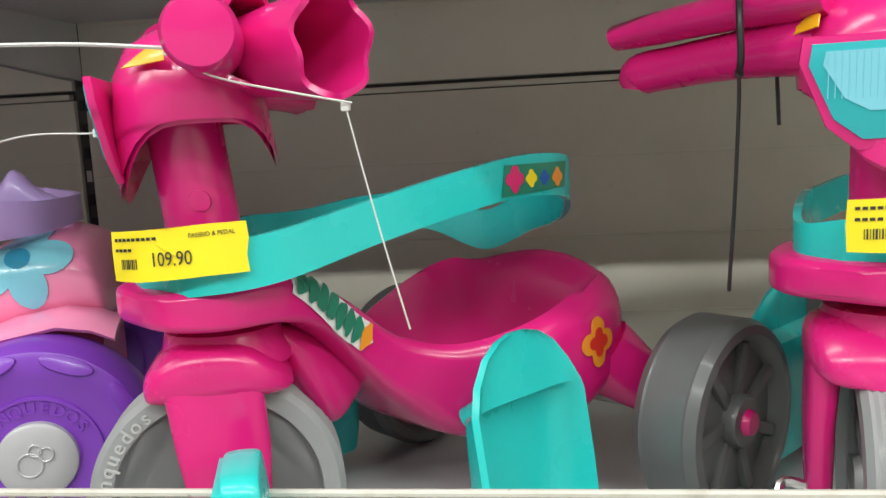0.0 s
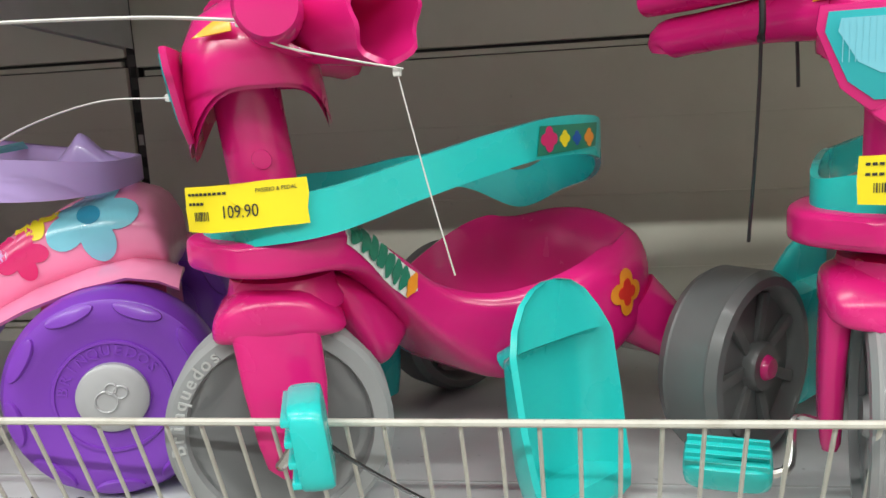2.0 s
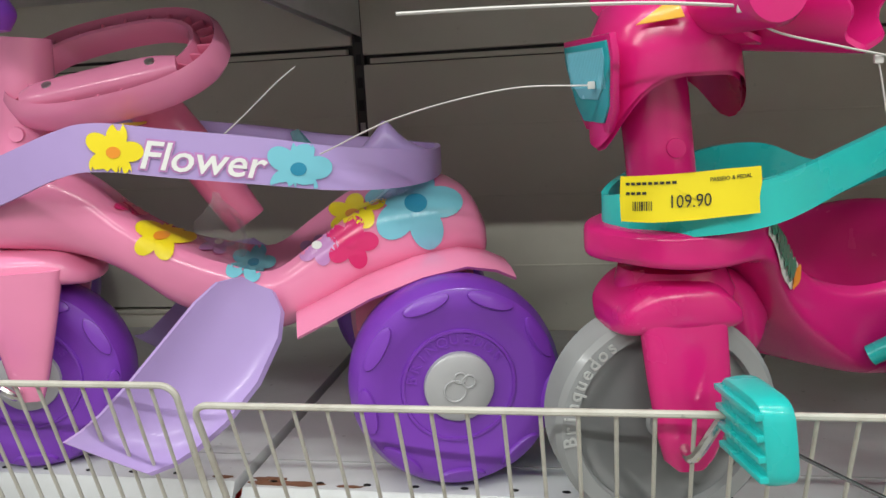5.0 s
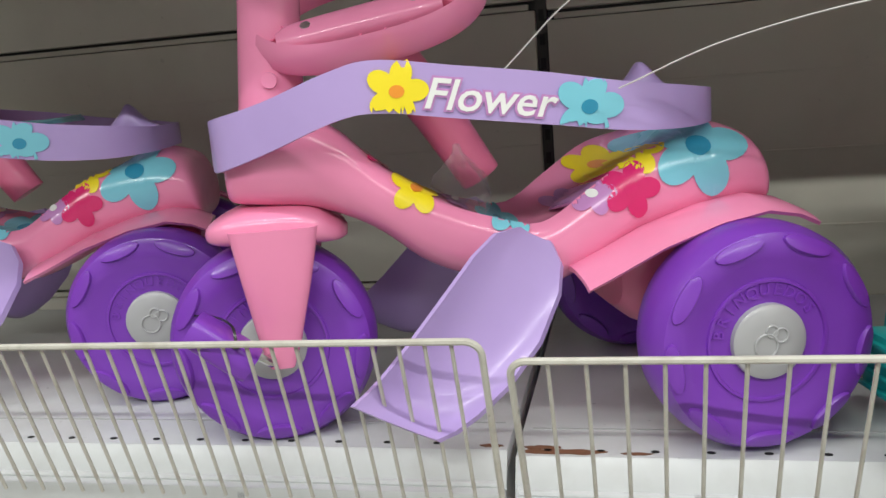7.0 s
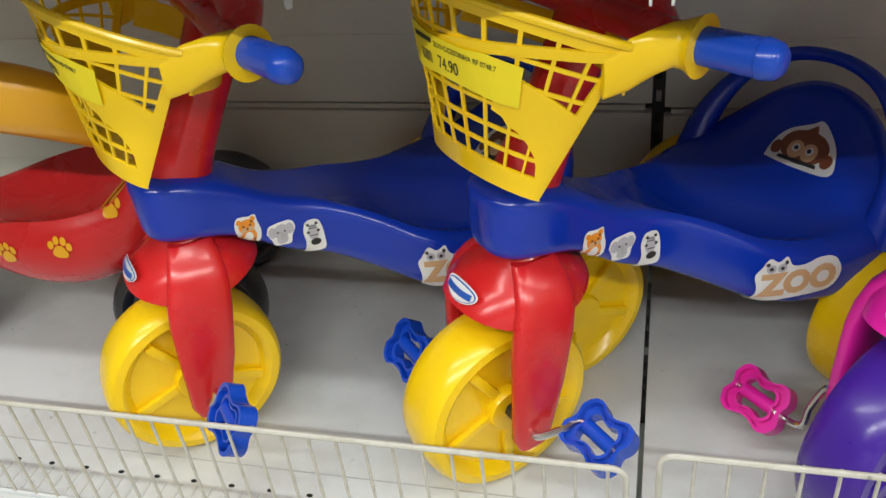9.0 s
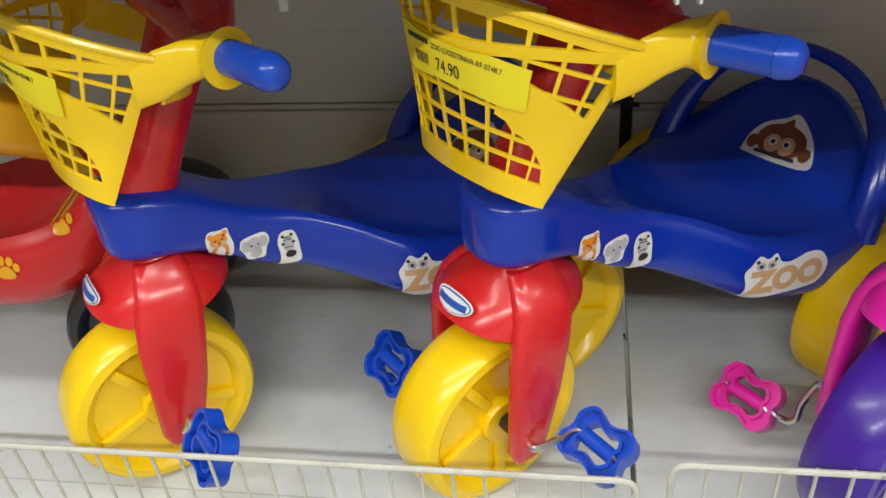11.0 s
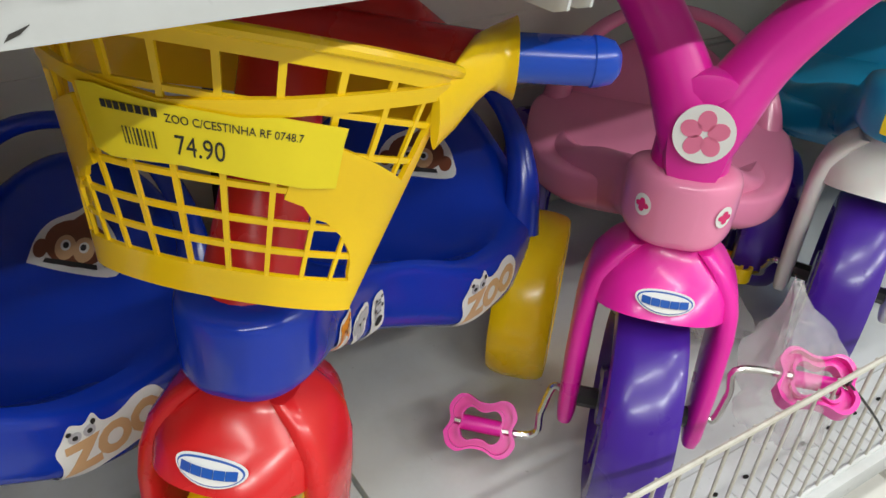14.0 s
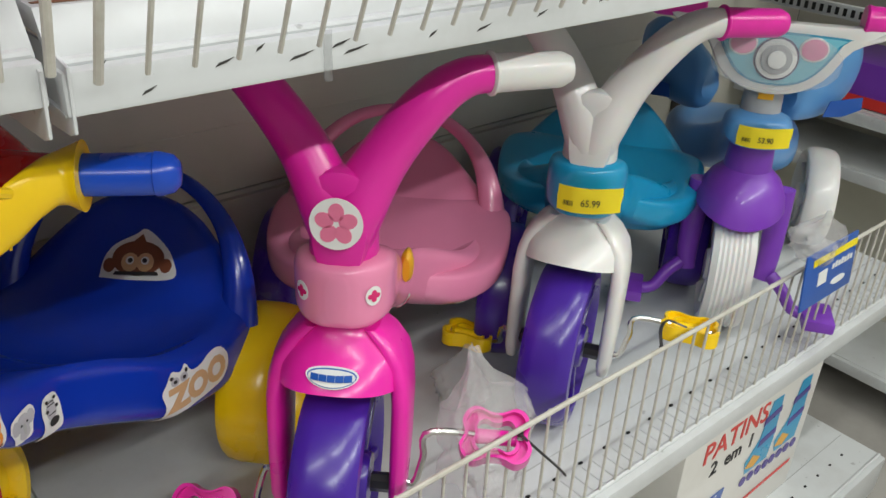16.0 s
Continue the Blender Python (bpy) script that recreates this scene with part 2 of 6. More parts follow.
def lettering(text, size, thick=0.0004, bold=0.0, width=1.0):
    """Raised letters in the built-in font, centred, in the x, y plane."""
    c = bpy.data.curves.new("text", "FONT")
    c.body, c.size, c.extrude, c.align_x, c.align_y, c.offset = text, size, thick, "CENTER", "CENTER", bold
    c.resolution_u = 3
    o = bpy.data.objects.new("text", c)
    me = bpy.data.meshes.new_from_object(o)
    bm = bmesh.new()
    bm.from_mesh(me)
    bm.transform(Matrix.Diagonal((width, 1, 1, 1)))
    bpy.data.objects.remove(o)
    bpy.data.curves.remove(c)
    bpy.data.meshes.remove(me)
    return bm


def face(normal, at, up=(0, 0, 1), spin=0.0):
    """A frame at a place, its z along the normal and its y upwards."""
    z = Vector(normal).normalized()
    x = Vector(up).cross(z).normalized()
    y = z.cross(x)
    m = Matrix((x, y, z)).transposed().to_4x4()
    m.translation = at
    return m @ pose(0, 0, 0, 0, 0, spin)


def drape(bm, f):
    """Bends a flat piece: f takes x, y, z of each corner."""
    if len(bm.faces) < 60:
        bmesh.ops.subdivide_edges(bm, edges=[e for e in bm.edges if e.calc_length() > 0.01], cuts=4, use_grid_fill=True)
    for v in bm.verts:
        v.co = f(*v.co)
    return bm


def on_skin(ob, bm, direction, lift=0.0012):
    """Lays a flat piece on a part's skin, along a direction in the part's space."""
    d = Vector(direction).normalized()
    bmesh.ops.triangulate(bm, faces=[f for f in bm.faces if len(f.verts) > 4])
    for _ in range(3):
        bmesh.ops.subdivide_edges(bm, edges=[e for e in bm.edges if e.calc_length() > 0.007], cuts=1)
        bmesh.ops.triangulate(bm, faces=bm.faces[:])
    base = min(-d.dot(v.co) for v in bm.verts)
    lost = []
    for v in bm.verts:
        up = min(0.0008, -d.dot(v.co) - base)
        hit, place, nrm, _ = ob.ray_cast(v.co - d * 0.3, d)
        if hit:
            v.co = place + (nrm if nrm.dot(d) < 0 else -nrm) * (lift + up)
        else:
            lost.append(v)
    bmesh.ops.delete(bm, geom=lost, context="VERTS")
    return bm


# ---- the shop: floor, ceiling, walls, gondola ----
X0, WALL = -0.60, 1.984          # joint between two shelf bays; face of the back panels
UP, LOW, TOPSHELF, BASE = 1.220, 0.545, 1.80, 0.12


def structure(name, bm, mat, label="", parent=None):
    return tagged(finish(name, bm, mat, parent), label, name.split("_")[0], kind="structure")


structure("floor", box(-6, -4, -0.1, 6, 6, 0), TILES, "grey shop floor tiles")
structure("ceiling", box(-6, -4, 3.1, 6, 6, 3.2), PLASTER, "plain shop ceiling")
structure("wall_south", box(-6, -4.1, 0, 6, -4, 3.1), PLASTER, "plain shop wall")
structure("wall_west", box(-6.1, -4, 0, -6, 6, 3.1), PLASTER, "plain shop wall")
structure("wall_east", box(6, -4, 0, 6.1, 6, 3.1), PLASTER, "plain shop wall")
structure("wall_north", box(-6, 6, 0, 6, 6.1, 3.1), PLASTER, "plain shop wall")
# unseen shelving across the aisle, added to close the room; white to bounce light
structure("wall_aisle_shelving", box(-4, -2.6, 0, 4, -2.4, 2.1, 0.01), SHELFW, "unseen white shelving back added across the aisle")

backing = structure("wall_gondola_backing", box(-2.6, WALL + 0.022, 0, 1.0, WALL + 0.05, 2.3), SLOT, "dark backing behind the grey panels")
panel_rows = [(-1.92, X0 - 0.009, (0.02, 0.335, 0.786, 1.255, 1.683, 2.12)), (X0 + 0.009, 0.955, (0.02, 0.330, 0.780, 1.212, 1.667, 2.11))]
for x0, x1, zs in panel_rows:
    for za, zb in zip(zs, zs[1:]):
        pnl = part("panel", box(x0, WALL, za + 0.004, x1, WALL + 0.02, zb - 0.011, 0.003), PANEL, backing)
        part("flange", box(x0 + 0.01, WALL + 0.006, zb - 0.0095, x1 - 0.01, WALL + 0.02, zb - 0.001, 0.001), PANEL, pnl)
        for f, deep in ((0.25, 0.0016), (0.5, 0.0034), (0.75, 0.0016)):
            zc = za + (zb - za) * f
            part("pressed_ridge", box(x0 + 0.002, WALL - deep, zc - 0.0016, x1 - 0.002, WALL + 0.004, zc + 0.0016, 0.0008), PANEL, pnl)

upright = structure("upright_post", box(X0 - 0.0085, WALL + 0.008, 0, X0 + 0.0085, WALL + 0.022, 2.3), SLOT, "dark slotted steel upright between the bays")
for k in range(56):
    z = 0.18 + k * 0.036
    part("slot", box(X0 - 0.004, WALL + 0.0055, z, X0 + 0.004, WALL + 0.0085, z + 0.017), STEEL if k % 7 == 3 else HOLE, upright)


def shelf(name, xa, xb, y0, z, lip, label, drop=0.0):
    """A sheet-steel shelf with a folded front lip, a row of punched holes and, with a drop, a front edge bent downwards."""
    flat = y0 + (0.022 if drop else 0.003)
    top = structure(name, box(xa, flat, z - 0.016, xb, WALL - 0.003, z, 0.0015), SHELFW, label)
    zl = z - drop
    if drop:
        part("bent_edge", loft([[(x, y0 + 0.0028, zl), (x, flat, z - 0.0005), (x, flat, z - 0.014), (x, y0 + 0.0028, zl - 0.004)] for x in (xa, xb)]), SHELFW, top)
    part("front_lip", join(box(xa, y0 - 0.012, zl - lip, xb, y0 + 0.0028, zl - 0.001, 0.003), box(xa, y0 - 0.008, zl - lip, xb, y0 + 0.03, zl - lip + 0.002)), SHELFW, top)
    part("ribbed_edge", tube([(xa + 0.003, y0 + 0.002, zl + 0.001), (xb - 0.003, y0 + 0.002, zl + 0.001)], 0.0035, 8, smooth=False), SHELFW, top)
    n = int((xb - xa) / 0.052)
    for k in range(n):
        hx = xa + 0.03 + k * (xb - xa - 0.05) / n
        part("hole", plate(blob(10, 0.0042, 0.0026), 0.0006, Matrix.Translation((hx, y0 + (0.034 if drop else 0.052), z + 0.0003))), HOLE, top)
    if "lower" in name:
        ribs = [tube([(xa + 0.02 + k * 0.021, y0 + 0.008, z - 0.0012), (xa + 0.02 + k * 0.021, y0 + 0.045, z - 0.0012)], 0.0032, 6, smooth=False) for k in range(int((xb - xa - 0.03) / 0.021))]
        part("embossed_strip", join(*ribs), SHELFW, top)
    part("fold_line", box(xa + 0.01, y0 + 0.085, z + 0.0002, xb - 0.01, y0 + 0.0865, z + 0.0009), LIGHTGREY, top)
    return top


YU, YL = 1.397, 1.352
shelf("shelf_upper_left", -1.85, X0 - 0.004, YU, UP + 0.004, 0.028, "white enamelled steel shelf with punched holes", 0.028)
shelf("shelf_upper_right", X0 + 0.004, 0.93, YU, UP - 0.002, 0.029, "white enamelled steel shelf, scuffed and rusty at the joint", 0.030)
shelf("shelf_lower_left", -1.85, X0 - 0.003, YL, LOW, 0.036, "white enamelled steel lower shelf with punched holes")
shelf("shelf_lower_right", X0 + 0.003, 0.93, YL, LOW, 0.036, "white enamelled steel lower shelf with punched holes")
shelf("shelf_top_left", -1.85, X0 - 0.004, 1.36, TOPSHELF, 0.03, "white steel shelf above")
shelf("shelf_top_right", X0 + 0.004, 0.93, 1.36, TOPSHELF, 0.03, "white steel shelf above")
shelf("shelf_base", -1.85, 0.93, 1.30, BASE, 0.10, "white steel base shelf near the floor")


def bracket(x, y0, z, name="shelf_bracket"):
    bm = plate([(y0 + 0.000, z - 0.052), (y0 + 0.010, z - 0.056), (WALL, z - 0.10), (WALL, z - 0.004), (y0 + 0.030, z - 0.004), (y0 - 0.004, z - 0.010)], 0.0022,
               Matrix(((0, 0, 1, x), (1, 0, 0, 0), (0, 1, 0, 0), (0, 0, 0, 1))), 0.0006)
    structure(name, bm, SHELFW, "white steel shelf bracket at the joint")


for bz, by in ((UP - 0.019, YU - 0.012), (TOPSHELF, 1.35)):
    bracket(X0 - 0.0085, by, bz)
    bracket(X0 + 0.0065, by, bz)
rust_rng = random.Random(11)
for rx, ry, rl, rw in ((0.006, 0.031, 0.085, 0.006), (0.010, 0.040, 0.035, 0.005), (0.105, 0.029, 0.030, 0.003), (-0.030, 0.030, 0.020, 0.004)):
    edge = [(rl * (0.5 + 0.5 * math.cos(a)) + rust_rng.uniform(-0.003, 0.003), rw * math.sin(a) * rust_rng.uniform(0.5, 1.2)) for a in np.linspace(0, 2 * math.pi, 22, endpoint=False)]
    structure("rust_stain", plate(edge, 0.0005, Matrix.Translation((X0 + rx, YU + ry, UP - 0.0016 + (0.006 if rx < 0 else 0)))), RUST, "rust stain on the shelf edge")
for sx, sz, sl in ((-0.575, 0.006, 0.006), (-0.50, 0.016, 0.014), (-0.47, 0.010, 0.007), (-0.445, 0.020, 0.020), (-0.36, 0.012, 0.006), (-0.27, 0.022, 0.016), (-0.70, 0.016, 0.012), (-0.86, 0.020, 0.009), (-0.12, 0.014, 0.014), (-0.40, 0.022, 0.022), (-0.41, 0.016, 0.016), (-0.55, 0.026, 0.01), (-0.20, 0.018, 0.012), (-0.32, 0.02, 0.008), (0.05, 0.02, 0.02)):
    structure("scuff_mark", plate([(0, 0), (sl * 0.6, 0.002), (sl, 0.005), (sl * 0.7, 0.004), (0.2 * sl, 0.0025)], 0.0004, face((0, -1, 0), (sx, YU - 0.0121, UP - 0.028 - sz))), SLOT, "dark scuff on the shelf lip")


for cx in (-0.414, -0.872):
    clip = thing("shelf_clip", pose(cx, YU - 0.0125, UP - 0.058), "small clear plastic clip on the shelf lip", "clip", "clear clips on the upper shelf lip")
    part("strap", box(-0.0035, -0.0015, -0.003, 0.0035, 0, 0.028, 0.0005), CLEAR, clip)
    part("hook", box(-0.003, -0.003, -0.009, 0.003, 0.001, -0.003, 0.001), CLEAR, clip)


def fence(xa, xb, y, z0, z1, step, label, lean=0.0):
    """A welded wire guard along the shelf front: a bent rail with thin upright bars."""
    f = thing("wire_fence", Matrix.Identity(4), label, "shelf fence", "wire guards on the shelf fronts")
    r = 0.0032
    tip = lambda z: y - lean * (z - z0) / (z1 - z0)
    arc = [radians(a) for a in range(0, 91, 15)]
    path = [(xa, z0 - 0.004)] + [(xa + 0.014 - 0.014 * math.cos(a), z1 - 0.014 + 0.014 * math.sin(a)) for a in arc] + [(xb - 0.014 + 0.014 * math.sin(a), z1 - 0.014 + 0.014 * math.cos(a)) for a in arc] + [(xb, z0 - 0.004)]
    part("rail", tube([(x, tip(z), z) for x, z in path], r, 8, 3, smooth=False), FENCEW, f)
    n = int((xb - xa) / step)
    bar = None
    for k in range(1, n + 1):
        x = xa + k * step
        if x > xb - 0.006:
            break
        if bar is None:
            bar = part("bar", tube([(0, 0, z0 - 0.004), (0, -lean, z1)], 0.0019, 7, smooth=False), FENCEW, f)
        else:
            nb = bpy.data.objects.new("bar", bar.data)
            scene.collection.objects.link(nb)
            nb.parent = f
            bar = nb
        bar.location = (x, y + 0.0035, 0)
    return f


fence(-1.72, X0 - 0.004, 1.374, UP - 0.026, 1.366, 0.0232, "ivory wire guard on the upper shelf", 0.054)
fence(X0 + 0.021, 0.92, 1.372, UP - 0.034, 1.354, 0.0305, "ivory wire guard on the upper shelf, worn at the end", 0.068)
fence(-1.80, X0 - 0.012, YL - 0.002, LOW, 0.716, 0.0308, "ivory wire guard on the lower shelf")
fence(X0 + 0.018, 0.92, YL - 0.002, LOW, 0.742, 0.0308, "ivory wire guard on the lower shelf")

# shelving round the corner
structure("wall_corner_panel", box(1.46, -0.6, 0, 1.50, WALL + 0.003, 2.2, 0.003), PANEL, "grey panel of the shelving round the corner")
structure("wall_corner_return", box(0.956, WALL + 0.004, 0, 1.46, WALL + 0.03, 2.2, 0.003), PANEL, "grey panel closing the corner")
structure("wall_corner_post", box(0.935, WALL - 0.03, 0, 0.955, WALL - 0.001, 2.2, 0.002), SLOT, "dark upright in the corner")
for cz in (0.13, 0.61, 0.742, 1.15):
    cs = structure("shelf_corner", box(1.20, 0.2, cz - 0.014, 1.459, 1.975, cz, 0.002), SHELFW, "white steel shelf round the corner")
    part("front_lip", box(1.185, 0.2, cz - 0.03, 1.1995, 1.975, cz - 0.001, 0.002), SHELFW, cs)
rail = structure("rail_slotted", box(1.13, 0.6, 0.945, 1.145, 1.97, 0.975, 0.002), SHELFW, "white slotted hanging rail")
for k in range(60):
    part("slot", box(1.1285, 1.95 - k * 0.018, 0.952, 1.1302, 1.958 - k * 0.018, 0.968), HOLE, rail)


# ---- tricycles ----
def wheel_disc(name, parent, at, r, w, mat, discmat, ribs=5, hub=None, hubmat=None, dish=0.014, tread=0.0):
    """A blow-moulded wheel: rounded tyre, dished face on both sides, ribs and a hub. Axis along y."""
    rim = r * 0.80
    prof = [(0.001, -w * 0.30), (rim * 0.3, -w * 0.30), (rim * 0.92, -w * 0.5 + dish), (rim, -w * 0.5 + 0.003), (rim * 1.05, -w * 0.5), (r * 0.93, -w * 0.48), (r * 0.975, -w * 0.40), (r, -w * 0.2)]
    if tread:
        k = np.linspace(-w * 0.34, w * 0.34, 13)
        prof = prof[:-2] + [(r * 0.985 - (tread if i % 2 else 0), h) for i, h in enumerate(k)]
        prof += [(a, -b) for a, b in reversed(prof[:6])]
    else:
        prof += [(a, -b) for a, b in reversed(prof)]
    ob = part(name, moved(lathe(prof, 56), Matrix.Translation(at)), mat, parent)
    for side in (-1, 1):
        for k in range(ribs):
            a = 2 * math.pi * k / ribs + 0.4
            bm = box(rim * 0.22, -0.004, -0.006, rim * 0.95, 0.004, 0.006, 0.002)
            bm.transform(Matrix.Translation((at[0], at[1] + side * (w * 0.5 - dish * 1.0), at[2])) @ Matrix.Rotation(a, 4, "Y") @ Matrix.Rotation(radians(4) * side, 4, "Z"))
            part("rib", bm, discmat, ob)
        hb = lathe([(0.001, -0.006), (r * 0.24, -0.006), (r * 0.26, -0.002), (r * 0.26, 0.012)], 28) if side < 0 else lathe([(r * 0.26, -0.012), (r * 0.26, 0.002), (r * 0.24, 0.006), (0.001, 0.006)], 28)
        part("hub", moved(hb, Matrix.Translation((at[0], at[1] + side * (w * 0.40), at[2]))), hubmat or discmat, ob)
    return ob


def price_tag(parent, at, turn, radius, w, h, price, mat=TAGY, line=True, lean=0.0, tilt=0.0):
    """A bent yellow price strip with its printing."""
    edge = [(-w / 2, -h / 2), (-w / 4, -h / 2 - 0.001), (w / 4, -h / 2 + 0.0005), (w / 2, -h / 2), (w / 2 - 0.001, -h / 6), (w / 2 + 0.001, h / 6), (w / 2, h / 2), (w / 4, h / 2 + 0.001), (-w / 4, h / 2), (-w / 2, h / 2), (-w / 2 - 0.001, 0)]
    m = Matrix.Translation(at) @ pose(0, 0, 0, lean, 0, turn)

    def around(bm, lift):
        bmesh.ops.triangulate(bm, faces=bm.faces[:])
        bmesh.ops.subdivide_edges(bm, edges=[e for e in bm.edges if e.calc_length() > 0.012], cuts=3)
        for v in bm.verts:
            x, y, z = v.co
            y += x * tilt
            v.co = Vector(((radius + z + lift) * math.sin(x / radius), -(radius + z + lift) * math.cos(x / radius), y))
        bm.transform(m)
        return bm
    tag = part("price_tag", around(plate(edge, 0.0005), 0), mat, parent, "yellow printed price tag " + price)
    part("price", around(moved(lettering(price, h * 0.40, 0.0001, 0.0, 0.82), Matrix.Translation((w * 0.0, -h * 0.10, 0))), 0.0009), INK, tag)
    if line:
        part("small_print", around(moved(lettering(line, h * 0.125, 0.0001, 0.0, 0.92), Matrix.Translation((w * 0.28, h * 0.33, 0))), 0.0009), INK, tag)
    for k in range(13 if line else 0):
        part("unread_print", around(moved(box(-w * 0.015, -h * 0.030, 0, w * 0.015, h * 0.030, 0.0002), Matrix.Translation((-w * 0.44 + (k if k < 9 else k - 9) * w * 0.042, h * (0.33 if k < 9 else 0.12), 0))), 0.0009), INK, tag)
    for k in range(9):
        bw = (0.6, 1.1, 0.5, 0.9, 1.4)[k % 5] * w * 0.0042
        part("barcode_bar", around(moved(box(-bw, -h * 0.10, 0, bw, h * 0.10, 0.0002), Matrix.Translation((-w * 0.40 + k * w * 0.017, -h * 0.16, 0))), 0.0009), INK, tag)
    return tag


def butterfly_pedal(parent, root, tip, mat, spin=0.0, turn=0.0):
    """Bent steel crank with a thick butterfly-shaped open pedal: two nested walls, a floor web and a sleeve on the spindle."""
    rx, ry, rz = root
    tx, ty, tz = tip
    sg = math.copysign(1, ty)
    crank = part("crank", tube([root, (rx, ry + sg * 0.012, rz), (rx + (tx - rx) * 0.5, ry + sg * 0.020, rz + (tz - rz) * 0.5), (tx, ry + sg * 0.028, tz), (tx, ty + sg * 0.030, tz)], 0.0042, 8, 5), CHROME, parent, "bent chromed crank")
    lobes = [(0.036, 0.012), (0.031, 0.024), (0.020, 0.029), (0.007, 0.024), (-0.007, 0.024), (-0.020, 0.029), (-0.031, 0.024), (-0.036, 0.012), (-0.031, 0.0), (-0.034, -0.013), (-0.028, -0.025), (-0.018, -0.028), (-0.006, -0.023), (0.006, -0.023), (0.018, -0.028), (0.028, -0.025), (0.034, -0.013), (0.031, 0.0)]
    line = smooth_line([(x, z, 0) for x, z in lobes + lobes[:1]], 4)[:-1]
    def wall(k0, k1, h):
        ring = [[(x * k, y * k, z) for x, y, _ in line] for k, z in ((k0, -h), (k0, h), (k1, h), (k1, -h), (k0, -h))]
        return loft(ring, cap=False)
    pieces = [wall(1.0, 0.88, 0.0095), wall(0.66, 0.57, 0.0070)]
    pieces.append(loft([[(x * k, y * k, z) for x, y, _ in line] for k, z in ((0.90, -0.0012), (0.90, 0.0012), (0.62, 0.0012), (0.62, -0.0012), (0.90, -0.0012))], cap=False))
    pieces.append(tube([(-0.020, 0, 0), (0.020, 0, 0)], 0.0078, 10, smooth=False))
    bm = join(*pieces)
    bm.transform(Matrix.Translation((tx, ty, tz)) @ Matrix.Rotation(turn, 4, "Z") @ Matrix.Rotation(spin, 4, "Y") @ Matrix.Rotation(math.pi / 2, 4, "Z") @ Matrix.Scale(1.10, 4))
    part("pedal", bm, mat, crank, "butterfly-shaped openwork pedal")


def fork_zoo(parent, mat, labelled=True):
    """Moulded fork: a hooded arch with two flat legs."""
    rings = []
    for z, hx, hy in ((0.330, 0.028, 0.028), (0.306, 0.031, 0.034), (0.296, 0.038, 0.046), (0.281, 0.058, 0.062), (0.262, 0.078, 0.068), (0.240, 0.085, 0.070)):
        rings.append([(hx * math.cos(a) * (0.88 if math.cos(a) < 0 else 0.95) - 0.012 * (0.330 - z) / 0.11, hy * math.copysign(abs(math.sin(a)) ** 0.75, math.sin(a)), z + 0.020 * max(0, (0.279 - z) / 0.04) * abs(math.cos(a)) ** 1.5) for a in np.linspace(0, 2 * math.pi, 36, endpoint=False)])
    fork = part("fork", loft(rings), mat, parent)
    for s in (-1, 1):
        leg = []
        for z, x0, x1, y0, y1 in ((0.304, -0.030, 0.020, 0.022, 0.040), (0.290, -0.038, 0.022, 0.036, 0.057), (0.272, -0.046, 0.022, 0.048, 0.070), (0.250, -0.054, 0.020, 0.054, 0.076), (0.225, -0.059, 0.016, 0.056, 0.078), (0.16, -0.063, 0.002, 0.056, 0.078), (0.100, -0.066, -0.016, 0.056, 0.076), (0.084, -0.060, -0.024, 0.058, 0.074)):
            c, h = (x0 + x1) / 2, (x1 - x0) / 2
            leg.append([(c + h * math.copysign(abs(math.cos(a)) ** 0.6, math.cos(a)), s * ((y0 + y1) / 2 + (y1 - y0) / 2 * math.copysign(abs(math.sin(a)) ** 0.7, math.sin(a))), z) for a in np.linspace(0, 2 * math.pi, 20, endpoint=False)])
        part("fork_leg", loft(leg), mat, fork)
        part("axle_bush", tube([(-0.045, s * 0.036, 0.114), (-0.045, s * 0.066, 0.114)], 0.011, 8, smooth=False), BLACK, fork, "black axle bush")
    if labelled:
        for lift, rx, rz, mt in ((0.0, 0.027, 0.0118, STICKER), (0.0006, 0.0252, 0.0102, BLUEP), (0.0012, 0.0240, 0.0090, STICKER)):
            bm = plate(blob(28, rx, rz), 0.0005, face((-1, 0, 0.55), (-0.0770 - lift, 0, 0.277)))
            for v in bm.verts:
                v.co.x += 7.0 * v.co.y ** 2
            part("maker_label", bm, mt, fork, "oval white maker's label")
        bm = join(*[box(-0.004, -0.0035, 0, 0.004, 0.0035, 0.0004, m=Matrix.Translation((-0.017 + 0.0085 * k, 0, 0))) for k in range(5)])
        bm.transform(face((-1, 0, 0.55), (-0.0795, 0, 0.2775)))
        for v in bm.verts:
            v.co.x += 7.0 * v.co.y ** 2
        part("maker_mark", bm, BLUEP, fork)
    return fork


